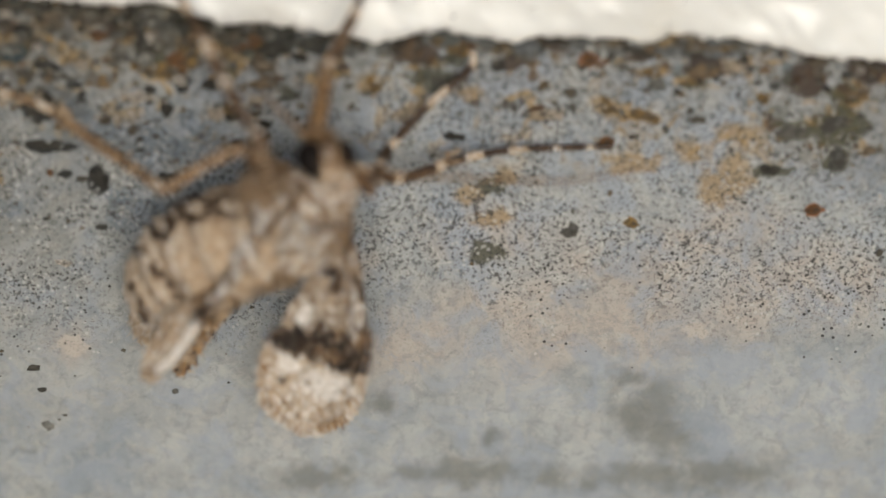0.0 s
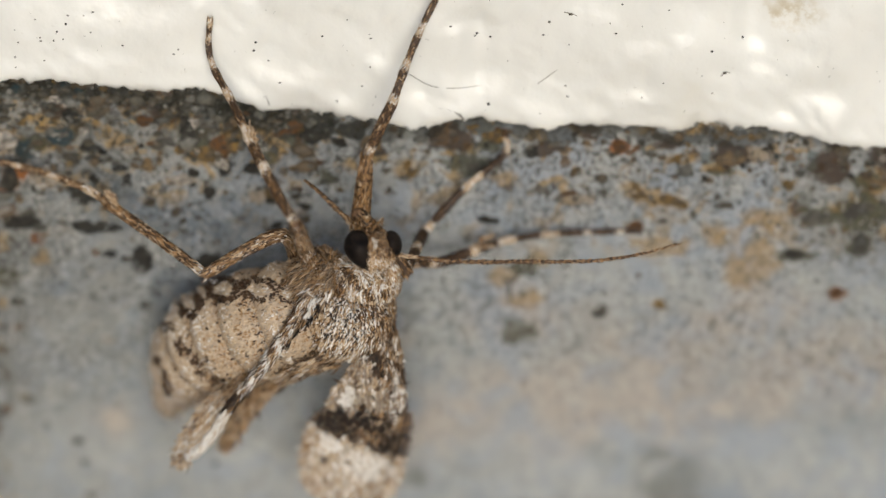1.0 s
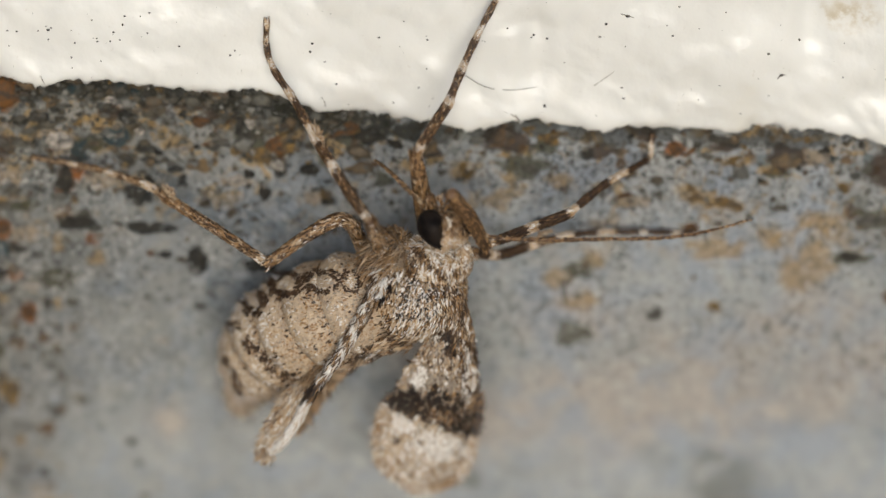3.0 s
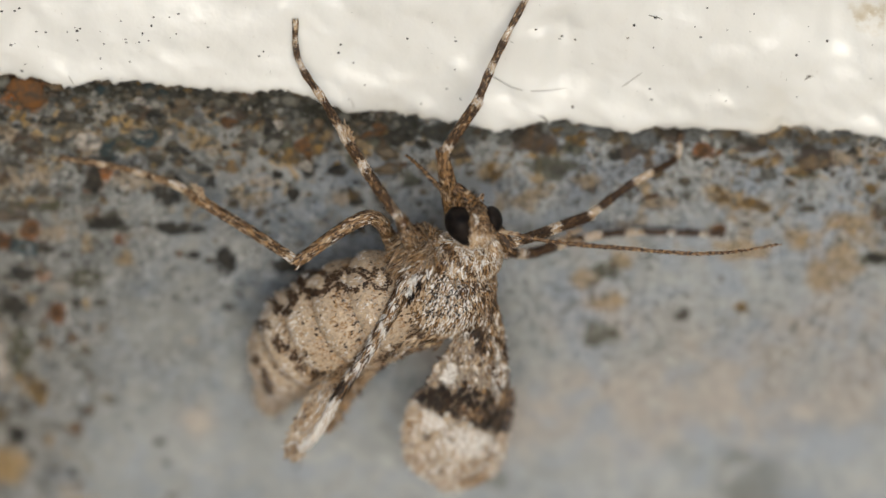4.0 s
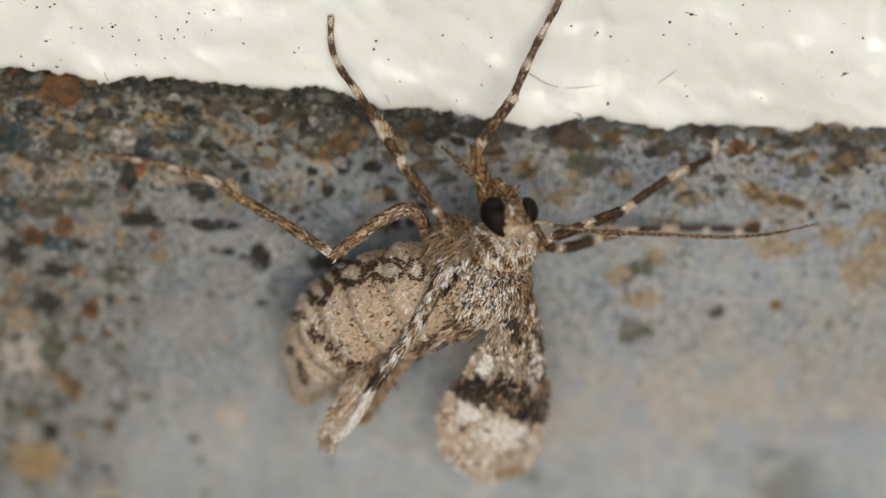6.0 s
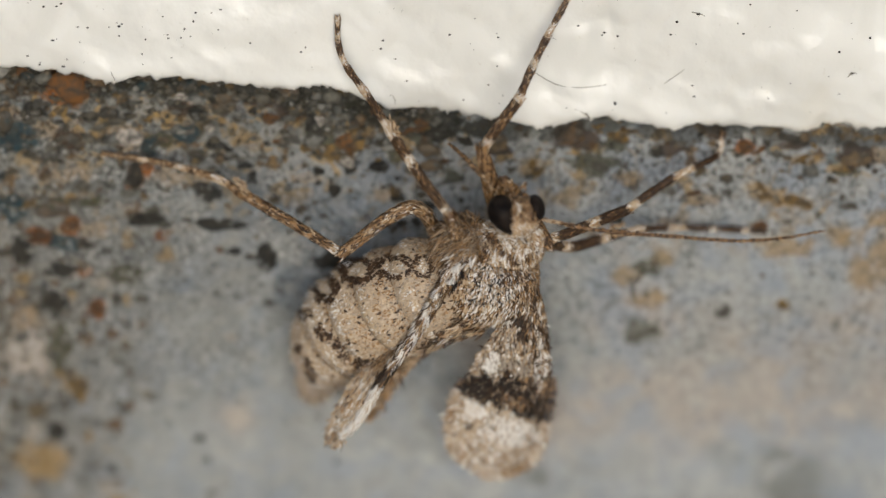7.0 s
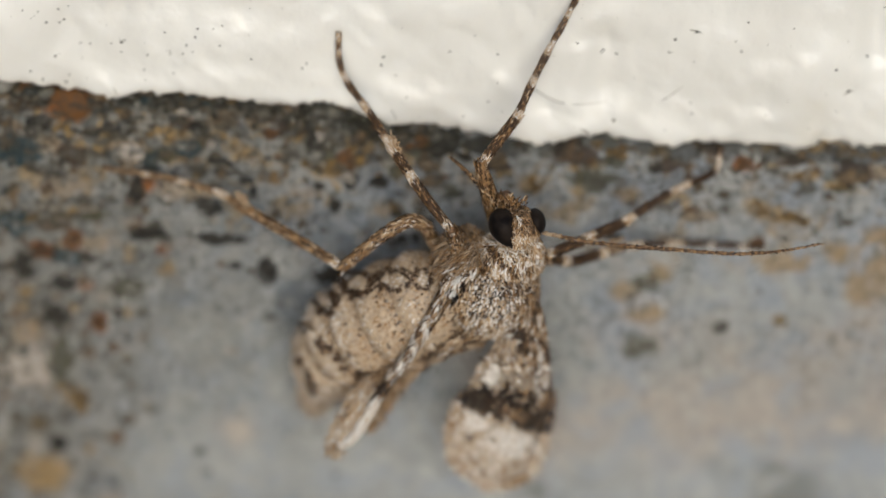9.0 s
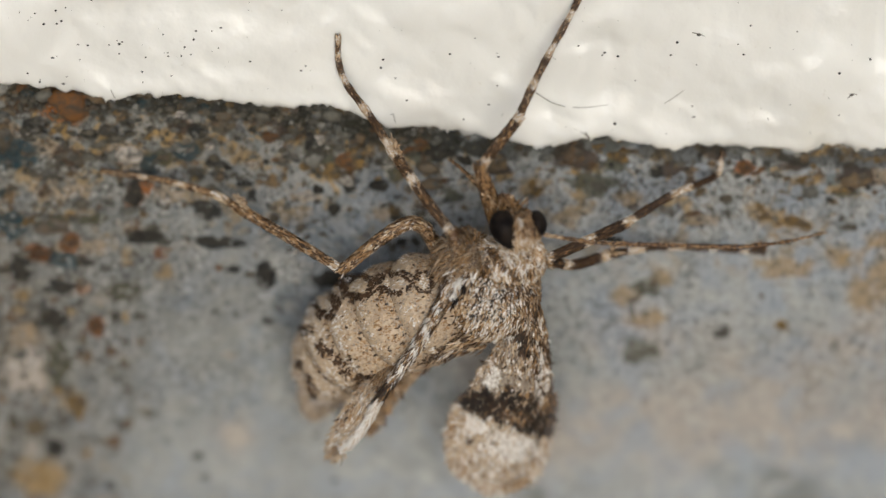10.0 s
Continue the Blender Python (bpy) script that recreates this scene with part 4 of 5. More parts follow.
def build_wing_open():
    """The short forewing that hangs open: mottled root, black band, pale rounded tip with a fringe."""
    rng = np.random.default_rng(11)
    costa = [mm(938, 500, 5.0), mm(958, 545, 5.0), mm(972, 620, 4.95), mm(977, 700, 4.8), mm(968, 770, 4.6), mm(944, 836, 4.4), mm(893, 862, 4.25)]
    hind = [mm(902, 545, 5.0), mm(886, 600, 4.85), mm(852, 655, 4.65), mm(822, 705, 4.5), mm(798, 765, 4.35), mm(808, 825, 4.2), mm(858, 861, 4.2)]
    g = wing_surface(costa, hind, camber=0.3, fold=0.35)
    shell, n, du = wing_mesh(g, S_PALE)
    s, w, p, nn, t = wing_scatter(g, n, du, 26000, rng)
    u, v = unstage(p)
    jit = rng.normal(size=len(u)) * 4
    k = choose(rng, len(p), grey=0.36, tan=0.16, brown=0.24, cream=0.13, white=0.11)
    streak = blotch(u, v, 921, 580, 13, 50, -14) < 1
    k[streak] = choose(rng, streak.sum(), brown=0.6, black=0.4)
    strip = u > 940 + (v - 560) * 0.06 + jit
    k[strip] = choose(rng, strip.sum(), tan=0.34, brown=0.38, cream=0.16, white=0.12)
    clump = fbm(u / 8, v / 13, 1.0, 19, 2)
    deep = strip & (clump > 0.0)
    k[deep] = choose(rng, deep.sum(), brown=0.75, black=0.15, tan=0.10)
    lit = (clump < -0.48) & (v < 690)
    k[lit] = choose(rng, lit.sum(), white=0.6, cream=0.4)
    glint = blotch(u, v, 958, 660, 12, 50) < 1
    k[glint & (rng.uniform(size=len(u)) < 0.35)] = WHITE
    pale = blotch(u, v, 905, 672, 34, 18, 8) < 1
    k[pale & (rng.uniform(size=len(u)) < 0.6)] = GREY
    chip = blotch(u, v, 874, 664, 13, 20, 30) < 1
    k[chip] = choose(rng, chip.sum(), white=0.85, grey=0.15)
    f = (u - 825) / 140
    top = 682 + 8 * f + 5 * np.sin(u * 0.13) + 9 * fbm(u / 11, v / 40, 1.0, 43, 2) + jit
    bot = 722 + 50 * f + 5 * np.sin(u * 0.2) + 9 * fbm(u / 9, v / 40, 1.0, 47, 2) + jit
    tip = v >= bot
    k[tip] = choose(rng, tip.sum(), cream=0.32, white=0.30, tan=0.08, grey=0.30)
    snow = blotch(u, v, 905, 785, 48, 26, 12) < 1
    k[snow & tip] = choose(rng, (snow & tip).sum(), white=0.72, grey=0.18, cream=0.10)
    snow2 = blotch(u, v, 846, 748, 22, 13, 20) < 1
    k[snow2 & tip] = choose(rng, (snow2 & tip).sum(), white=0.8, cream=0.2)
    rim = blotch(u, v, 880, 770, 92, 98)
    dots = tip & (fbm(u / 7, v / 15, 1.0, 3, 2) > 0.62 - 0.42 * np.clip(rim - 0.45, 0, 1)) & (rng.uniform(size=len(u)) < 0.85)
    k[dots] = choose(rng, dots.sum(), tan=0.60, brown=0.28, cream=0.12)
    fleck = tip & (blotch(u, v, 832, 775, 8, 6, 10) < 1)
    k[fleck] = choose(rng, fleck.sum(), brown=0.6, grey=0.4)
    band = (v >= top) & (v < bot) & ~(strip & (v < 725))
    k[band] = choose(rng, band.sum(), black=0.78, brown=0.20, grey=0.02)
    inner = band & (blotch(u, v, 912, 733, 30, 13, 8) < 1)
    k[inner] = choose(rng, inner.sum(), brown=0.46, tan=0.2, black=0.24, grey=0.1)
    gap = band & (fbm(u / 6, v / 12, 1.0, 57, 2) > 0.42)
    k[gap] = choose(rng, gap.sum(), grey=0.35, cream=0.25, brown=0.40)
    cover = flakes(p, nn, t, rng, 0.26, 0.06, k, lift=0.15, stray=0.27)
    # fringe of hair scales round the tip
    edge = np.concatenate([g[30:, 0], g[-1, :], g[30:, -1][::-1]])
    pick = rng.integers(0, len(edge), 4000)
    centre = mm(880, 760, 4.4)
    out = unit(edge[pick] - centre)
    q = edge[pick] + rng.normal(size=(4000, 3)) * 0.05 - out * rng.uniform(0.1, 0.3, (4000, 1))
    qu, qv = unstage(q)
    kk = choose(rng, 4000, cream=0.42, white=0.3, tan=0.12, grey=0.1, brown=0.06)
    warm = fbm(qu / 9, qv / 9, 1.0, 29, 2) > 0.15
    kk[warm] = choose(rng, warm.sum(), tan=0.55, brown=0.2, cream=0.25)
    upper = qv < 722 + 50 * (qu - 825) / 140
    kk[upper] = choose(rng, upper.sum(), brown=0.5, black=0.35, tan=0.15)
    fringe = flakes(q, np.tile(np.array(BACK), (4000, 1)), out, rng, 0.36, 0.028, kk, lift=0.05, stray=0.3)
    under = flakes(p[:4000] - nn[:4000] * 0.06, -nn[:4000], t[:4000], rng, 0.27, 0.085, choose(rng, 4000, cream=0.6, tan=0.4), lift=0.15)
    return organ("forewing", join(shell, cover, fringe, under), label="short open forewing with a black band and pale tip")


def build_wing_edge():
    """The other forewing, seen along its front edge."""
    rng = np.random.default_rng(13)
    costa = [mm(806, 492, 5.5), mm(776, 548, 5.7), mm(738, 610, 5.8), mm(698, 668, 5.85), mm(672, 706, 5.9), mm(647, 750, 5.85), mm(624, 781, 5.85), mm(599, 801, 5.75)]
    hind = [mm(796, 506, 5.0), mm(760, 552, 4.8), mm(718, 614, 4.7), mm(671, 659, 5.1), mm(632, 701, 5.35), mm(605, 746, 5.4), mm(592, 786, 5.4)]
    g = wing_surface(costa, hind, camber=0.06)
    shell, n, du = wing_mesh(g, S_PALE)
    s, w, p, nn, t = wing_scatter(g, n, du, 16000, rng)
    u, v = unstage(p)
    k = choose(rng, len(p), cream=0.3, tan=0.34, grey=0.1, brown=0.26)
    far = s > 0.54
    k[far] = choose(rng, far.sum(), cream=0.36, grey=0.38, white=0.16, tan=0.10)
    shade = far & (w > 0.30) & (fbm(u / 8 + v / 12, v / 15, 1.0, 13, 3) > 0.10) & (rng.uniform(size=len(s)) < 0.65)
    k[shade] = choose(rng, shade.sum(), brown=0.22, tan=0.36, cream=0.22, grey=0.20)
    cover = flakes(p, nn, t, rng, 0.34, 0.046, k, lift=0.14, stray=0.26)
    rod = Tube(costa, [0.26, 0.22, 0.19, 0.16, 0.135, 0.135, 0.12, 0.06], rings=50, sides=12)
    s, a, q, qn, qt = rod.scatter(9000, rng)
    k = choose(rng, len(q), brown=0.58, tan=0.2, cream=0.1, white=0.12)
    _, qv = unstage(q)
    dark = (qv > 668) & (qv < 702)
    k[dark] = choose(rng, dark.sum(), black=0.4, brown=0.5, tan=0.1)
    white = qv >= 702
    k[white] = choose(rng, white.sum(), white=0.80, cream=0.16, tan=0.04)
    streak = (s > 0.2) & (qv < 668) & (np.sin(s * 60 + a * 2) > 0.55)
    k[streak] = WHITE
    coat = flakes(q, qn, qt, rng, 0.40, 0.036, k, lift=0.16, stray=0.16)
    bone = rod.mesh(S_SKIN)
    bone[2][31 * 12:] = WHITE
    # ragged fringe along the hind edge and the end
    pick = rng.integers(34, g.shape[0], 1500)
    q = g[pick, -1] + rng.normal(size=(1500, 3)) * 0.06
    q[:800] = g[-1, rng.integers(0, g.shape[1], 800)] + rng.normal(size=(800, 3)) * 0.10
    qu, qv = unstage(q)
    out = unit(np.tile(mm(566, 815, 4.6) - mm(660, 690, 4.4), (1500, 1)))
    kk = choose(rng, 1500, cream=0.40, white=0.24, grey=0.20, tan=0.16)
    warm = fbm(qu / 7, qv / 9, 1.0, 15, 2) > 0.05
    kk[warm] = choose(rng, warm.sum(), tan=0.40, brown=0.2, cream=0.2, grey=0.2)
    fringe = flakes(q, np.tile(np.array(BACK), (1500, 1)), out, rng, 0.30, 0.032, kk, lift=0.15, stray=0.36)
    return organ("forewing", join(shell, cover, bone, coat, fringe), label="short forewing held on edge, dark with white flecks")


def build_hindwing():
    rng = np.random.default_rng(17)
    costa = [mm(775, 628, 3.4), mm(735, 668, 3.2), mm(700, 712, 3.0), mm(662, 762, 2.8)]
    hind = [mm(760, 615, 3.0), mm(712, 650, 2.8), mm(672, 694, 2.6), mm(646, 752, 2.6)]
    g = wing_surface(costa, hind, ns=30, nw=12, camber=0.1)
    shell, n, du = wing_mesh(g, S_PALE)
    s, w, p, nn, t = wing_scatter(g, n, du, 2600, rng)
    k = choose(rng, len(p), tan=0.34, brown=0.34, cream=0.2, grey=0.12)
    return organ("hindwing", join(shell, flakes(p, nn, t, rng, 0.32, 0.07, k, lift=0.2)), label="stubby tan hindwing")


# legs: hip, path of the upper part, path of the lower part with its pale bands (shares of its length)
LEGS = dict(
    a=dict(femur=[(822, 478, 3.9), (812, 446, 5.0), (803, 416, 5.7)], fr=(0.30, 0.27, 0.22),
           tibia=[(803, 416, 5.7), (756, 356, 4.7), (697, 272, 3.2)],
           tarsus=[(697, 272, 3.2), (655, 206, 2.2), (614, 150, 1.25), (600, 112, 0.95), (598, 68, 0.78)],
           pale=((0.01, 0.03), (0.255, 0.30), (0.40, 0.50), (0.62, 0.68), (0.79, 0.84), (0.90, 0.93), (0.965, 1.0)), spur=True, early=(750, 432)),
    b=dict(femur=[(889, 412, 3.7), (874, 372, 4.0), (861, 335, 4.4), (850, 298, 4.5)], fr=(0.34, 0.31, 0.26, 0.20),
           tibia=[(850, 298, 4.5), (880, 258, 3.8), (916, 212, 3.0)],
           tarsus=[(916, 212, 3.0), (944, 150, 2.3), (976, 88, 1.6), (1008, 30, 1.1), (1046, -45, 0.75)],
           pale=((0.0, 0.03), (0.25, 0.30), (0.42, 0.47), (0.58, 0.64), (0.76, 0.81), (0.9, 0.93)), spur=False, early=(854, 353), roll=25),
    c=dict(femur=[(893, 349, 4.3), (928, 402, 4.4), (958, 462, 4.4)], fr=(0.24, 0.26, 0.20),
           tibia=[(958, 462, 4.4), (1015, 438, 3.7), (1102, 398, 2.6)],
           tarsus=[(1102, 398, 2.6), (1188, 346, 1.6), (1265, 312, 0.55), (1278, 276, 0.2)],
           pale=((0.0, 0.03), (0.19, 0.25), (0.40, 0.47), (0.66, 0.76), (0.90, 0.97)), spur=False, early=(939, 513)),
    d=dict(femur=[(890, 405, 2.4), (925, 448, 2.8), (972, 464, 3.2)], fr=(0.26, 0.24, 0.20),
           tibia=[(972, 464, 3.2), (1018, 468, 2.5), (1082, 450, 1.7)],
           tarsus=[(1082, 450, 1.7), (1140, 440, 1.1), (1210, 438, 0.7), (1348, 446, 0.2)],
           pale=((0.06, 0.10), (0.25, 0.30), (0.39, 0.47), (0.58, 0.66), (0.76, 0.79), (0.90, 0.93)), spur=True, early=(950, 498)),
    e=dict(femur=[(788, 462, 3.2), (742, 398, 4.0), (690, 412, 4.3), (605, 478, 4.3)], fr=(0.24, 0.24, 0.22, 0.18),
           tibia=[(605, 478, 4.3), (520, 426, 3.1), (428, 372, 1.9)],
           tarsus=[(428, 372, 1.9), (380, 345, 1.4), (290, 320, 0.7), (185, 304, 0.22)],
           pale=((0.0, 0.03), (0.52, 0.57), (0.68, 0.72), (0.83, 0.86)), spur=True, early=(585, 515)))


def banded(s, pale, rng, lo, hi, mottled, golden):
    q = lo + s * (hi - lo) + rng.normal(size=len(s)) * 0.006
    k = choose(rng, len(s), brown=0.70, black=0.10, tan=0.17, cream=0.03) if golden else choose(rng, len(s), brown=0.80, black=0.17, tan=0.03)
    if mottled:
        k = choose(rng, len(s), brown=0.44, tan=0.33, cream=0.19, black=0.04)
    for x, y in pale:
        m = (q > x) & (q < y)
        k[m] = choose(rng, m.sum(), cream=0.6, white=0.28, tan=0.12)
    return k


def build_leg(key, seed):
    rng = np.random.default_rng(seed)
    d = LEGS[key]
    fem = Tube([mm(*x) for x in d["femur"]], d["fr"], rings=26, sides=12)
    s, a, p, n, t = fem.scatter(2600, rng)
    k = choose(rng, len(p), brown=0.44, tan=0.32, cream=0.2, white=0.04)
    if key == "c":
        k = choose(rng, len(p), brown=0.70, tan=0.24, black=0.06)
    if key == "b":
        k = choose(rng, len(p), tan=0.50, brown=0.40, cream=0.10)
    femur = organ("femur", join(fem.mesh(S_LEG), flakes(p, n, t, rng, 0.24, 0.048, k, lift=0.14, stray=0.16, sink=0.01)))
    tib = Tube([mm(*x) for x in d["tibia"]], (0.15, 0.17, 0.17), rings=26, sides=12)
    tar = Tube([mm(*x) for x in d["tarsus"]], (0.145, 0.125, 0.105, 0.09, 0.085), rings=40, sides=10)
    split = tib.long / (tib.long + tar.long)
    s, a, p, n, t = tib.scatter(2600, rng)
    mott = key in "e"
    gold = key in "ab"
    k = banded(s, d["pale"], rng, 0, split, mott, gold)
    tibia = organ("tibia", join(tib.mesh(S_LEG), flakes(p, n, t, rng, 0.24, 0.05, k, lift=0.12, stray=0.12, sink=0.01)))
    # five joints of the foot, each a little swollen at its end
    tar.rad = tar.rad * (1 + 0.10 * np.cos(tar.s * 5 * 2 * math.pi))
    s, a, p, n, t = tar.scatter(4000, rng)
    k = banded(s, d["pale"], rng, split, 1, mott, gold)
    end = tar.line[-1]
    claws = []
    for sgn in (-1, 1):
        side = tar.e2[-1] * sgn
        claw = Tube([end, end + tar.tan[-1] * 0.10 + side * 0.05, end + tar.tan[-1] * 0.12 + side * 0.09], [0.05, 0.04, 0.015], rings=8, sides=6)
        claws.append(claw.mesh(S_LEG))
    tarsus = organ("tarsus", join(tar.mesh(S_LEG), flakes(p, n, t, rng, 0.18, 0.04, k, lift=0.10, stray=0.10, sink=0.008), *claws), tibia)
    if d["spur"]:
        j = tib.line[-1]
        for way, lg in ((np.array((0.25, 0, 1.0)), 0.55), (np.array((0.6, -0.5, 0.3)), 0.4)):
            sp = Tube([j, j + unit(way) * lg * 0.6, j + unit(way + tar.tan[0]) * lg], [0.07, 0.06, 0.015], rings=10, sides=6)
            s, a, p, n, t = sp.scatter(90, rng)
            organ("spur", join(sp.mesh(S_LEG), flakes(p, n, t, rng, 0.16, 0.05, choose(rng, len(p), cream=0.7, tan=0.3), lift=0.15)), tibia)
    return femur, tibia, tarsus


def build_coxa():
    """Upper joint of the foreleg, beside the head."""
    rng = np.random.default_rng(61)
    joint = Tube([mm(890, 347, 4.3), mm(892, 374, 4.2), mm(900, 410, 4.0)], [0.17, 0.25, 0.3], rings=20, sides=12)
    s, a, p, n, t = joint.scatter(1800, rng)
    k = choose(rng, len(p), brown=0.5, tan=0.36, cream=0.14)
    tip = (s > 0.45) & (rng.uniform(size=len(s)) < 0.4)
    k[tip] = choose(rng, tip.sum(), white=0.5, cream=0.5)
    return organ("coxa", join(joint.mesh(S_LEG), flakes(p, n, t, rng, 0.22, 0.045, k, lift=0.2, stray=0.3, sink=0.01)))


thorax = build_thorax()
build_coxa()
abdomen = build_abdomen()
head = build_head()
build_wing_open()
wing_edge = build_wing_edge()
build_hindwing()
ANT_ROOT = mm(962, 416, 5.1)
antenna = organ("antenna", build_antenna([ANT_ROOT, mm(1060, 430, 5.3), mm(1200, 435, 5.4), mm(1310, 437, 5.3), mm(1390, 428, 5.2), mm(1460, 412, 5.1)], 0.057,
                                         np.random.default_rng(23)), label="thin brown ringed antenna")
ANT2_ROOT = mm(880, 362, 4.7)
antenna_far = organ("antenna", build_antenna([ANT2_ROOT, mm(850, 332, 4.4), mm(822, 304, 3.9), mm(798, 284, 3.3)], 0.05,
                                             np.random.default_rng(29)), label="thin brown ringed antenna")
leg_parts = {key: build_leg(key, 40 + i) for i, key in enumerate(LEGS)}


# ---- grains in the concrete and specks on the paint ----
def grain_mesh(seed):
    """A worn grain about 1 mm across, flat-bellied, with an uneven outline."""
    rng = np.random.default_rng(seed)
    bm = bmesh.new()
    bmesh.ops.create_icosphere(bm, subdivisions=2, radius=0.0005)
    for vert in bm.verts:
        k = 1 + 0.62 * noise.noise(vert.co * 2600 + Vector((seed * 3.1, 0, 0))) + 0.12 * rng.normal() * 0.4
        vert.co *= k
    me = bpy.data.meshes.new("grain")
    bm.to_mesh(me)
    bm.free()
    me.polygons.foreach_set("use_smooth", np.ones(len(me.polygons), bool))
    return me


def grain(mesh, x, z, w, d, turn, proud):
    ob = new("grain", mesh)
    ob.parent = concrete
    y = -float(concrete_relief(np.array([x]), np.array([z]))[0])
    thick = 0.5 * min(w, d)
    ob.matrix_basis = Matrix.LocRotScale(Vector((x, y + 0.5 * thick - 0.03 - 0.03 * d - proud, z)) * 0.001, Euler((0, radians(turn), 0)), (w * 1.2, thick, d * 1.2))
    return ob


def build_grains():
    rng = np.random.default_rng(101)
    kinds = dict(mix=PEBBLE_MIX, dark=PEBBLE_DARK, rust=PEBBLE_RUST, teal=PEBBLE_TEAL, pale=PEBBLE_PALE, ochre=PEBBLE_OCHRE)
    meshes = {}
    for name, m in kinds.items():
        meshes[name] = []
        for i in range(5):
            me = grain_mesh(hash_of(name) + i)
            me.materials.append(m)
            meshes[name].append(me)
    # the grains that stand out: u, v, width, height, turn
    marked = dict(
        rust=[(120, 188, 1.15, 0.85, 20), (614, 286, 0.66, 0.62, 40), (122, 433, 0.75, 0.6, 0), (168, 578, 0.5, 0.55, 0), (1318, 298, 0.45, 0.4, 0), (1698, 558, 0.5, 0.4, 10), (65, 448, 0.8, 0.5, 0)],
        # the one at 583, 490 backs up the painted shadow behind the knee
        dark=[(238, 344, 0.55, 0.85, 10), (392, 427, 1.5, 0.3, 5), (470, 480, 0.55, 0.8, -20), (365, 371, 0.75, 0.6, 0), (95, 566, 0.8, 0.8, 30), (102, 508, 1.0, 0.45, 0), (583, 490, 0.9, 0.55, 0),
              (40, 478, 0.6, 0.8, 0), (1163, 305, 0.4, 0.35, 0), (98, 795, 0.6, 0.55, 0), (1084, 429, 0.65, 0.3, 10), (620, 326, 0.5, 0.5, 20), (590, 366, 0.4, 0.5, 0), (1627, 489, 1.0, 0.35, 8),
              (258, 422, 1.0, 0.35, -8), (58, 226, 0.7, 0.7, 30), (775, 272, 0.8, 0.4, 0)],
        teal=[(265, 294, 0.7, 0.6, 0), (20, 274, 1.7, 1.1, 0)],
        ochre=[(1412, 395, 1.4, 0.5, 8), (1352, 378, 0.8, 0.5, 35), (135, 716, 0.55, 0.9, 0), (945, 335, 0.6, 0.5, 0), (522, 238, 0.8, 0.6, 10), (1500, 338, 0.8, 0.28, 0), (1425, 318, 0.6, 0.25, 0)],
        mix=[(565, 268, 0.9, 1.1, 0), (512, 206, 1.0, 0.8, 0), (1018, 274, 0.8, 0.8, 0), (755, 285, 0.6, 0.5, 0), (400, 214, 0.8, 0.8, 0), (1740, 420, 1.3, 0.9, 0), (1667, 423, 1.0, 0.5, 0),
             (1739, 476, 0.7, 0.7, 0), (120, 282, 0.9, 0.8, 0), (285, 280, 0.8, 0.6, 0), (1520, 314, 1.0, 0.7, 0)],
        pale=[(540, 345, 0.7, 0.28, 5), (40, 650, 1.5, 1.2, 20), (320, 203, 0.35, 0.25, 0), (225, 277, 0.9, 0.7, 0)])
    for name, places in marked.items():
        for u, v, w, d, turn in places:
            p = stage(u, v, 0)
            grain(meshes[name][int(rng.integers(5))], p.x, p.z, w, d, turn, 0.04 if name == "rust" else 0.0)
    count = 0
    while count < 240:
        x, below = rng.uniform(-17, 23), rng.exponential(2.6) + 0.1
        if (x > 1 and rng.uniform() < 0.6) or below > 16 or (x > -4 and below > 5 and rng.uniform() < 0.85):
            continue
        z = float(edge_z(np.array([x]))[0]) - below
        size = min(0.9, 0.16 + rng.exponential(0.17))
        name = rng.choice(list(kinds), p=(0.46, 0.24, 0.07, 0.02, 0.06, 0.15))
        grain(meshes[name][int(rng.integers(5))], x, z, size * rng.uniform(0.8, 1.6), size * rng.uniform(0.6, 1.0), rng.uniform(-40, 40), rng.uniform(-0.03, 0.03))
        count += 1


def hash_of(word):
    return sum(ord(c) * (i + 1) for i, c in enumerate(word)) % 997


def paint_front(x, z):
    s = z - float(edge_z(np.array([x]))[0])
    return float(paint_depth(np.array([x]), np.array([s]))[0])


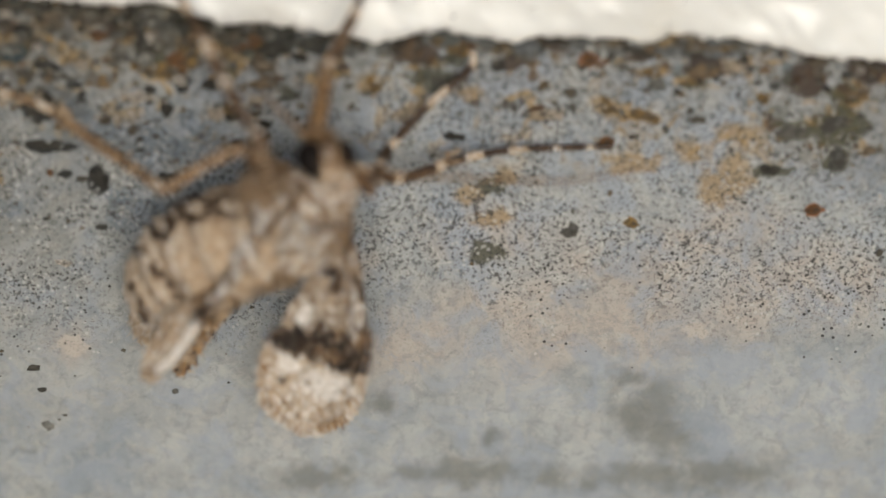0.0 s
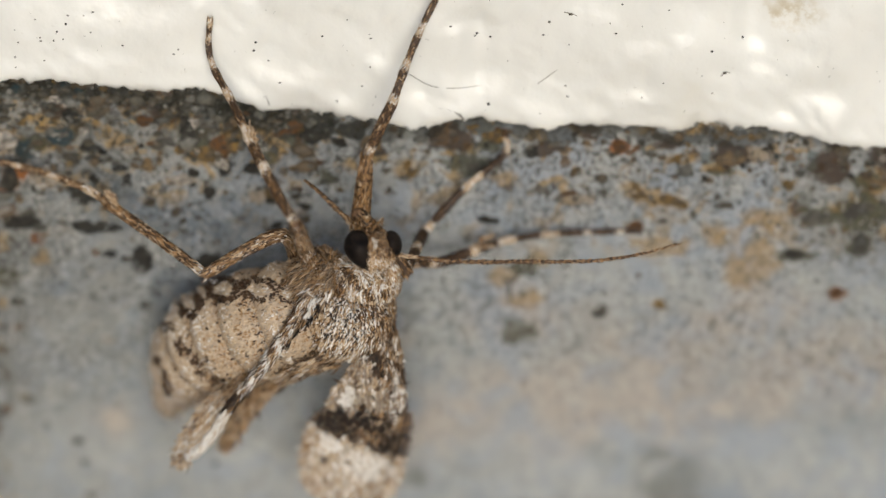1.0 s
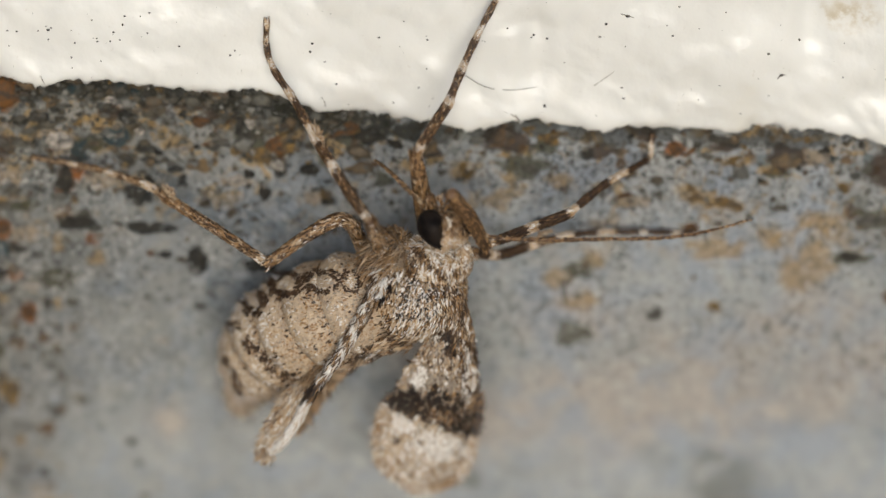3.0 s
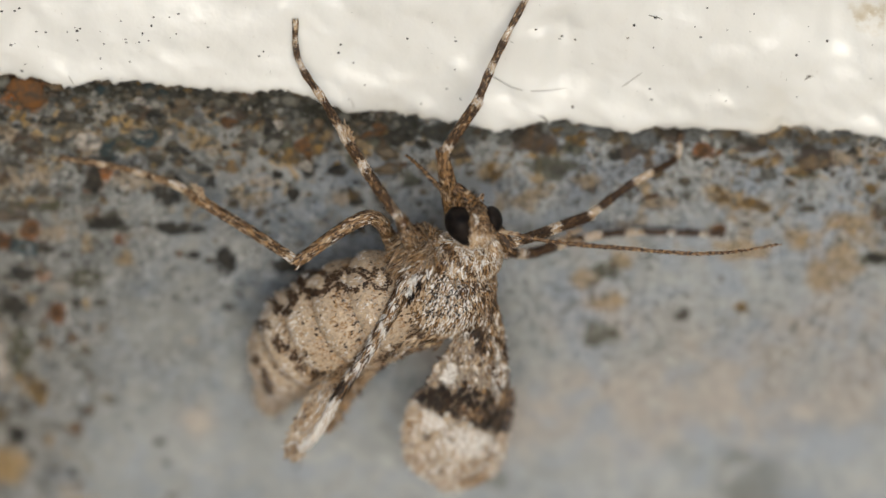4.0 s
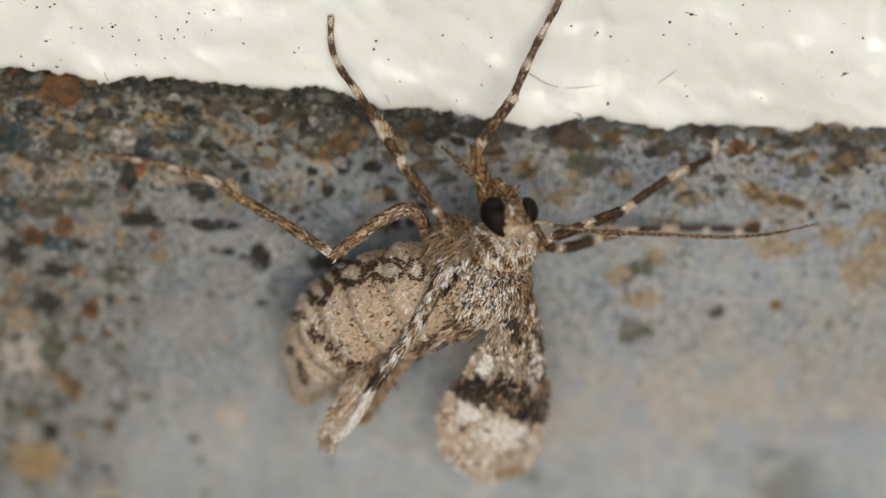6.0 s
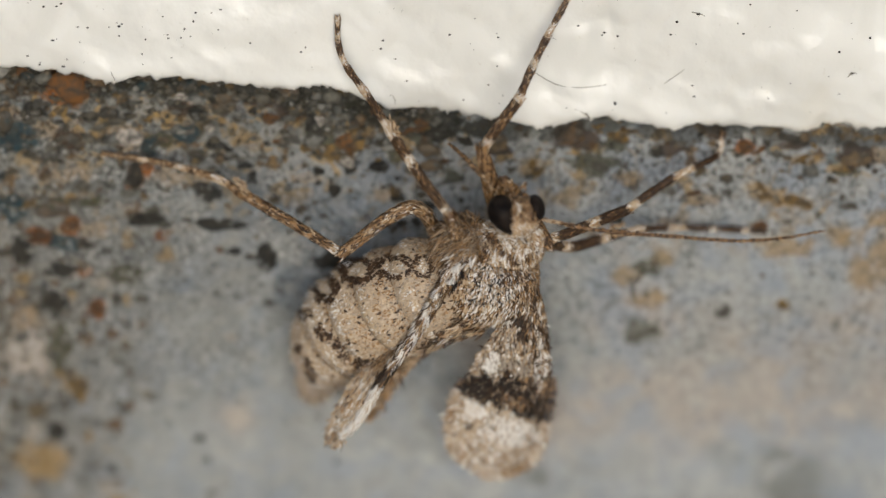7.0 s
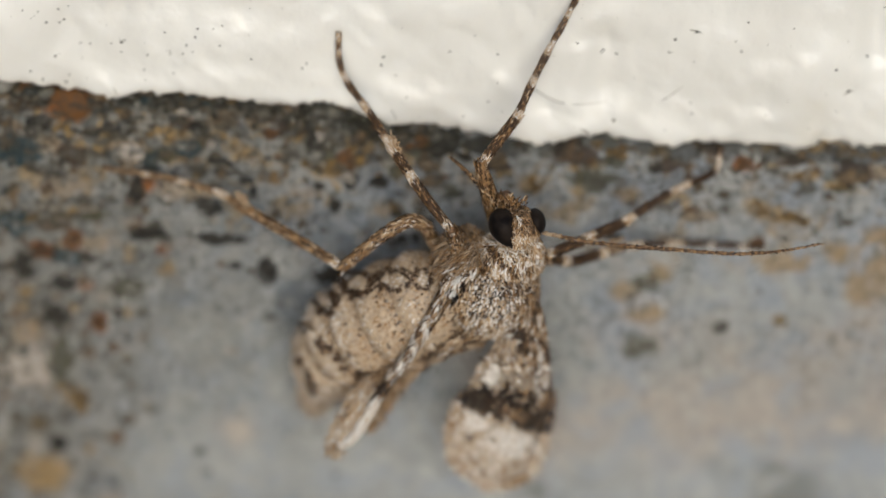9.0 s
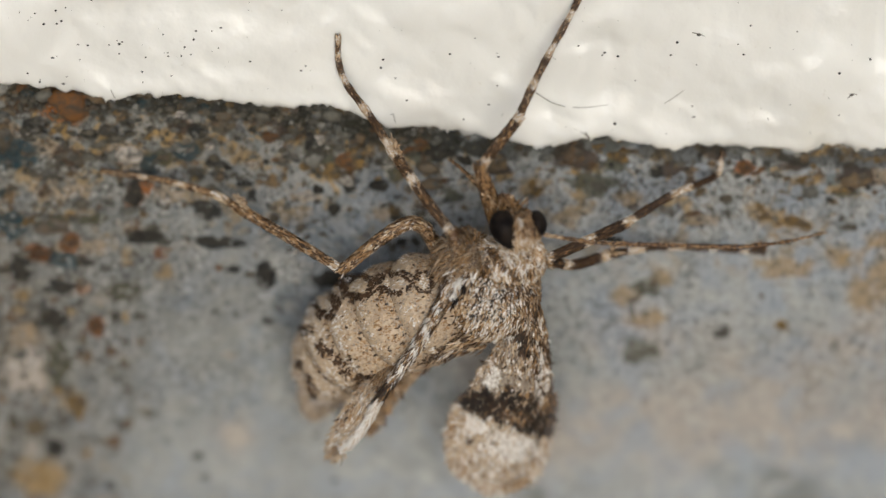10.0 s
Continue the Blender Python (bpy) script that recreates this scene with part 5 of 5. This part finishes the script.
def build_specks():
    """Tiny dirt specks stuck on the paint."""
    rng = np.random.default_rng(131)
    marked = [(674, 121, 0.11), (678, 106, 0.08), (343, 67, 0.10), (93, 104, 0.10), (1088, 215, 0.13), (211, 80, 0.10), (252, 126, 0.07), (443, 104, 0.07),
              (796, 95, 0.07), (541, 115, 0.06), (1066, 102, 0.08), (1094, 103, 0.08), (297, 92, 0.06), (1485, 126, 0.12), (1540, 107, 0.10), (1507, 166, 0.12),
              (1237, 62, 0.12), (1228, 205, 0.08), (1225, 187, 0.07), (1316, 93, 0.07), (70, 146, 0.08), (820, 210, 0.07), (865, 185, 0.07), (700, 139, 0.06),
              (880, 150, 0.07), (720, 175, 0.06), (1398, 180, 0.05), (1306, 75, 0.06), (216, 76, 0.07)]
    shapes = []
    spots = [(stage(u, v, 0.6), r) for u, v, r in marked]
    fine = [(162, 4), (35, 18), (62, 22), (55, 28), (50, 33), (77, 43), (98, 21), (116, 17), (100, 46), (108, 42), (138, 82), (155, 83), (193, 82), (207, 74), (211, 97),
            (252, 78), (258, 100), (251, 125), (253, 143), (100, 102), (71, 142), (291, 92), (298, 98), (327, 80), (347, 52), (338, 93), (321, 96), (375, 51), (391, 46),
            (387, 80), (376, 87), (304, 132), (118, 139), (49, 130), (149, 143), (1070, 98), (880, 95), (882, 102)]
    spots += [(stage(u, v, 0.6), rng.uniform(0.03, 0.085)) for u, v in fine]
    for _ in range(110):
        p = stage(rng.uniform(0, 1850), rng.uniform(-20, 250), 0.6)
        spots.append((p, 0.016 + rng.exponential(0.018)))
    for p, r in spots:
        if p.z < edge_z(np.array([p.x]))[0] + 0.25:
            continue
        b = Blob((p.x, -paint_front(p.x, p.z), p.z), [Vector((r * rng.uniform(0.4, 0.8), 0, 0)), Vector((0, 0.02, 0)), Vector((0, 0, r * rng.uniform(0.35, 0.6)))], 10)
        shapes.append(b.mesh(0))
    ob = part("dirt_specks", join(*shapes), [DIRT], paint)
    return tagged(ob, "tiny dark specks of dirt on the white paint", kind="stuff")


def build_fibre(points, radius):
    line = []
    for u, v, off in points:
        p = stage(u, v, 0.6)
        line.append(np.array((p.x, -paint_front(p.x, p.z) - off, p.z)))
    t = Tube(line, [radius, radius, radius * 0.5], rings=24, sides=6)
    ob = part("fibre", t.mesh(0), [FIBRE])
    return tagged(ob, "fine curled grey fibre stuck to the white paint", "fibre", group="fibres on the paint")


def build_grit():
    """Sand too small to tell apart, thickest under the paint and at one end."""
    rng = np.random.default_rng(151)
    bm = bmesh.new()
    bmesh.ops.create_icosphere(bm, subdivisions=1, radius=1.0)
    ball = np.array([list(v.co) for v in bm.verts])
    tris = np.array([[v.index for v in f.verts] for f in bm.faces])
    bm.free()
    n = 2900
    x = rng.uniform(-17.3, 23.3, n)
    z = edge_z(x) - rng.exponential(1.9, n) + 0.1
    sparse = (x > 0) & (rng.uniform(size=n) < 0.7)
    x[sparse] = rng.uniform(-17.3, 0, sparse.sum())
    z = edge_z(x) - rng.exponential(1.9, n) + 0.1
    side = rng.uniform(size=n) < 0.25
    x[side] = -17.3 + rng.exponential(3.2, side.sum())
    z[side] = edge_z(x[side]) - rng.uniform(0, 17, side.sum())
    y = -concrete_relief(x, z)
    r = np.minimum(0.03 + rng.exponential(0.048, n), 0.30)
    shape = ball[None] * rng.uniform(0.6, 1.25, (n, len(ball), 1))
    size = np.stack([r * rng.uniform(0.8, 1.7, n), r * 0.6, r * rng.uniform(0.7, 1.2, n)], 1)
    v = shape * size[:, None] + np.stack([x, y, z], 1)[:, None]
    f = (tris[None] + (np.arange(n) * len(ball))[:, None, None]).reshape(-1, 3)
    ob = part("grit", (v.reshape(-1, 3), f, None), [GRIT], concrete)
    return tagged(ob, "fine sand grit set in the concrete", kind="stuff")


build_specks()
build_grit()
for points, radius in (([(948, 165, 0.02), (985, 183, 0.05), (1030, 187, 0.04), (1075, 185, 0.02)], 0.014), ([(1176, 183, 0.01), (1195, 170, 0.05), (1212, 159, 0.01)], 0.012),
                       ([(1036, 228, 0.02), (1042, 238, 0.12), (1034, 247, 0.05)], 0.02), ([(1044, 240, 0.03), (1028, 226, 0.06)][::-1] + [(1016, 222, 0.02)], 0.015),
                       ([(1225, 58, 0.02), (1240, 61, 0.04), (1248, 65, 0.02)], 0.018), ([(1500, 171, 0.02), (1508, 164, 0.05), (1516, 166, 0.02)], 0.02),
                       ([(196, 158, 0.02), (202, 168, 0.06), (205, 176, 0.02)], 0.014), ([(700, 215, 0.02), (698, 205, 0.08), (694, 198, 0.03)], 0.012)):
    build_fibre(points, radius)
build_grains()


# ---- what moves: the moth shifts its weight, resets one foot and waves an antenna ----
PIVOT = Vector(mm(925, 560, 4.5))
# seconds, along the wall, down the view (fiftieths of a mm), lean in degrees
SHIFT = [(0.0, -48, 58, 0.2), (0.5, -40.9, 70.6, 1.1), (1.0, -36.5, 67.3, 1.4), (1.1, -35.5, 66.5, 1.4), (1.2, -20, 52, 1.2), (1.3, -14, 44, 1.1), (1.5, -12.8, 39.8, 1.1),
         (2.0, -12.0, 36.3, 1.0), (2.5, -9.4, 32.4, 0.7), (4.0, -5.5, 21.6, 0), (4.5, -5.2, 18.8, -0.2), (5.0, -4.9, 16.7, -0.3), (5.5, -4.4, 14.3, -0.3), (7.0, -4.2, 7.8, 0),
         (8.0, -2.9, 7.0, 0), (9.0, -1.1, 3.5, 0), (10.0, 0, 0, 0)]
# the abdomen and the wing on edge trail behind the body
TRAIL = [(0.0, 3, 46, 3.9), (0.5, -28.6, 58.2, 6.5), (1.0, -22.4, 54.8, 6.8), (1.1, -22, 54, 6.6), (1.2, -16, 46, 4.8), (1.3, -12.5, 40.5, 3.9), (1.5, -11.5, 38.3, 3.6),
         (2.0, -9.4, 34.7, 3.1), (2.5, -7.7, 32.0, 2.2), (4.0, -4.5, 24.1, 1.4), (4.5, -4.8, 19.8, 1.4), (5.0, -5.2, 16.8, 1.2), (5.5, -3.8, 15.4, 1.2), (7.0, -3.1, 7.4, 0.7),
         (8.0, -3.9, 4.9, 0.1), (9.0, -2.7, 2.4, 0.2), (10.0, 0, 0, 0)]
FOLD = [(0.0, -14, 36, 3.9), (0.5, -37.0, 62.6, 4.4), (1.0, -32.3, 59.1, 4.4), (1.1, -31.5, 58.5, 4.3), (1.2, -19, 46, 2.0), (1.3, -13, 39, 0.6), (1.5, -12.1, 36.2, 0.1),
        (2.0, -11.0, 34.2, 0), (2.5, -6.5, 33.6, 0), (4.0, -6.5, 21.5, -0.8), (4.5, -5.4, 20.0, -0.5), (5.0, -5.5, 17.1, -0.3), (5.5, -3.6, 16.5, 0.1), (7.0, -1.8, 8.4, 0.2),
        (8.0, -2.7, 7.0, 0.2), (9.0, -1.3, 2.9, 0.1), (10.0, 0, 0, 0)]
WAIST, SHOULDER = Vector(mm(810, 525, 3.9)), Vector(mm(806, 492, 5.4))
# the leg that is set anew: seconds, knee u v h, ankle u v, foot u v h
STEP = [(0.0, 939, 513, 4.6, 1012, 402, 1116, 272, 0.2), (1.0, 939, 513, 4.6, 1012, 402, 1116, 272, 0.2), (1.1, 940, 522, 4.9, 1017, 440, 1112, 262, 0.5),
        (1.2, 979, 504, 5.4, 1113, 432, 1187, 279, 1.4), (1.3, 1004, 476, 5.6, 1160, 402, 1206, 277, 1.2), (1.4, 1014, 464, 5.6, 1165, 402, 1257, 276, 0.6),
        (1.5, 1020, 453, 5.6, 1186, 402, 1281, 278, 0.25), (2.0, 1000, 465, 5.3, 1146, 400, 1278, 276, 0.2), (2.7, 982, 465, 5.0, 1125, 400, 1278, 276, 0.2),
        (4.0, 973, 462, 4.7, 1112, 398, 1278, 276, 0.2), (10.0, 958, 462, 4.4, 1102, 398, 1278, 276, 0.2)]
# antenna: seconds and degrees up from the level
WAVE = [(0, -1), (0.2, 0), (0.3, 2), (0.5, 5), (0.7, 7), (0.9, 5), (1, 2), (1.1, -2), (1.2, -8), (1.3, -15.2), (1.4, -13), (1.5, -12.3), (1.6, -7), (1.7, -4),
        (1.8, -2.9), (2, -1.1), (2.2, -0.1), (2.4, -0.7), (2.6, 1.8), (2.7, 3.4), (3.2, 2.3), (3.8, 0.5), (4, -2.9), (4.3, -3.4), (4.5, -2.5), (4.6, -0.9), (4.9, -0.7), (5.2, -0.5),
        (5.5, -0.9), (5.7, -0.2), (6.2, -1.2), (6.8, -2.4), (7, -2.4), (7.2, -0.2), (7.6, -1.2), (8.1, -3.2), (8.6, -1.2), (9.1, -2.2), (9.5, -0.6), (10, 0.7)]
# its hip swings out before the face: seconds, along the wall (fiftieths of a mm), outwards in mm
SWING = [(0.0, 0, 0), (1.1, 0, 0), (1.3, 24, 1.4), (1.5, 28, 1.7), (2.0, 38, 1.9), (2.7, 44, 1.8), (3.3, 22, 0.9), (4.0, 0, 0), (10.0, 0, 0)]
TURN = [(0.0, 0), (1.0, 0), (1.2, 2), (1.5, 4), (2.5, 5), (3.2, 3), (4.0, 1), (10.0, 0)]


def between(rows, t):
    ts = [r[0] for r in rows]
    return [float(np.interp(t, ts, [r[i] for r in rows])) for i in range(1, len(rows[0]))]


def body_at(t, rows=SHIFT, pivot=PIVOT):
    """Where the body's rest shape, or another part's, goes at t, in mm."""
    du, dv, lean = between(rows, t)
    off = Vector((du / 50, 0, -dv / 50 / math.cos(TILT)))
    turn = Matrix.Rotation(radians(-lean), 4, BACK)
    return Matrix.Translation(pivot + off) @ turn @ Matrix.Translation(-pivot)


def metres(m):
    m = m.copy()
    m.translation *= 0.001
    return m


def swing(a0, b0, a1, b1):
    """Carries the bone a0-b0 to a1-b1, by the shortest turn."""
    q = (b0 - a0).rotation_difference(b1 - a1)
    return Matrix.Translation(a1) @ q.to_matrix().to_4x4() @ Matrix.Translation(-a0)


def bend(a, b, hint, first, second):
    """The joint of two bones of given lengths from a to b, bent towards hint."""
    way = b - a
    d = min(way.length, (first + second) * 0.999)
    way.normalize()
    along = (first ** 2 - second ** 2 + d ** 2) / (2 * d)
    aside = (hint - a) - way * (hint - a).dot(way)
    return a + way * along + aside.normalized() * math.sqrt(max(first ** 2 - along ** 2, 0.0))


def early_knee(d, foot, lower):
    """The knee before the step, at its right distance from the foot."""
    u, v = d["early"]
    hs = np.linspace(0.5, 7.0, 200)
    return min((Vector(mm(u, v, h)) for h in hs), key=lambda p: abs((p - foot).length - lower) + 0.02 * abs(-p.y - d["tibia"][0][2]))


def motions():
    base = Matrix.Translation(BASE)
    times = sorted({round(r[0], 2) for r in SHIFT + STEP + SWING})
    walk(moth, [(t, metres(body_at(t) @ base)) for t in times])
    for limb, rows, pivot in ((abdomen, TRAIL, WAIST), (wing_edge, FOLD, SHOULDER)):
        walk(limb, [(t, metres((body_at(t) @ base).inverted() @ body_at(t, rows, pivot) @ base)) for t in times])
    for key, (femur, tibia, tarsus) in leg_parts.items():
        d = LEGS[key]
        hip, knee, ankle, foot = (Vector(mm(*x)) for x in (d["femur"][0], d["tibia"][0], d["tarsus"][0], d["tarsus"][-1]))
        before = early_knee(d, foot, (foot - knee).length)
        rows_f, rows_t, rows_a = [], [], []
        for t in times:
            body = body_at(t)
            home = (body @ base).inverted()
            at_hip = body @ hip
            if key == "c":
                ku, kv, kh, au, av, fu, fv, fh = between(STEP, t)
                at_knee, at_foot = Vector(mm(ku, kv, kh)), Vector(mm(fu, fv, fh))
                at_ankle = min((Vector(mm(au, av, h)) for h in np.linspace(0.6, 7.0, 160)),
                               key=lambda p: abs((p - at_knee).length - (ankle - knee).length) + 0.5 * abs((p - at_foot).length - (foot - ankle).length))
                at_ankle = bend(at_knee, at_foot, at_ankle, (ankle - knee).length, (foot - ankle).length)
                along, outward = between(SWING, t)
                at_hip = at_hip + Vector((along / 50, 0, 0)) + BACK * outward
                upper = swing(knee, hip, at_knee, at_hip)
                lower = swing(knee, ankle, at_knee, at_ankle)
                last = swing(ankle, foot, lower @ ankle, at_foot)
                rows_a.append((t, metres(base.inverted() @ lower.inverted() @ last @ base)))
            else:
                wish = knee.lerp(before, min(1.0, between(SHIFT, t)[1] / 66))
                at_knee = foot + (wish - foot).normalized() * (foot - knee).length
                upper = swing(knee, hip, at_knee, at_hip)
                spin = Matrix.Rotation(radians(d.get("roll", 0) * between(SHIFT, t)[1] / 66), 4, (foot - knee).normalized())
                lower = swing(knee, foot, at_knee, foot) @ Matrix.Translation(knee) @ spin @ Matrix.Translation(-knee)
            rows_f.append((t, metres(home @ upper @ base)))
            rows_t.append((t, metres(home @ lower @ base)))
        walk(femur, rows_f)
        walk(tibia, rows_t)
        if rows_a:
            walk(tarsus, rows_a)
    for feeler, root, share in ((antenna, ANT_ROOT, 1.0), (antenna_far, ANT2_ROOT, 0.4)):
        rows = []
        for t, up in WAVE:
            spin = Matrix.Rotation(radians((up - 0.7) * share + between(SHIFT, t)[2]), 4, BACK)
            p = Vector(root)
            rows.append((t, metres(base.inverted() @ Matrix.Translation(p) @ spin @ Matrix.Translation(-p) @ base)))
        walk(feeler, rows)
    rows = []
    nape = Vector(mm(915, 425, 4.6))
    for t, deg in TURN:
        spin = Matrix.Rotation(radians(deg), 4, RISE)
        rows.append((t, metres(base.inverted() @ Matrix.Translation(nape) @ spin @ Matrix.Translation(-nape) @ base)))
    walk(head, rows)


motions()
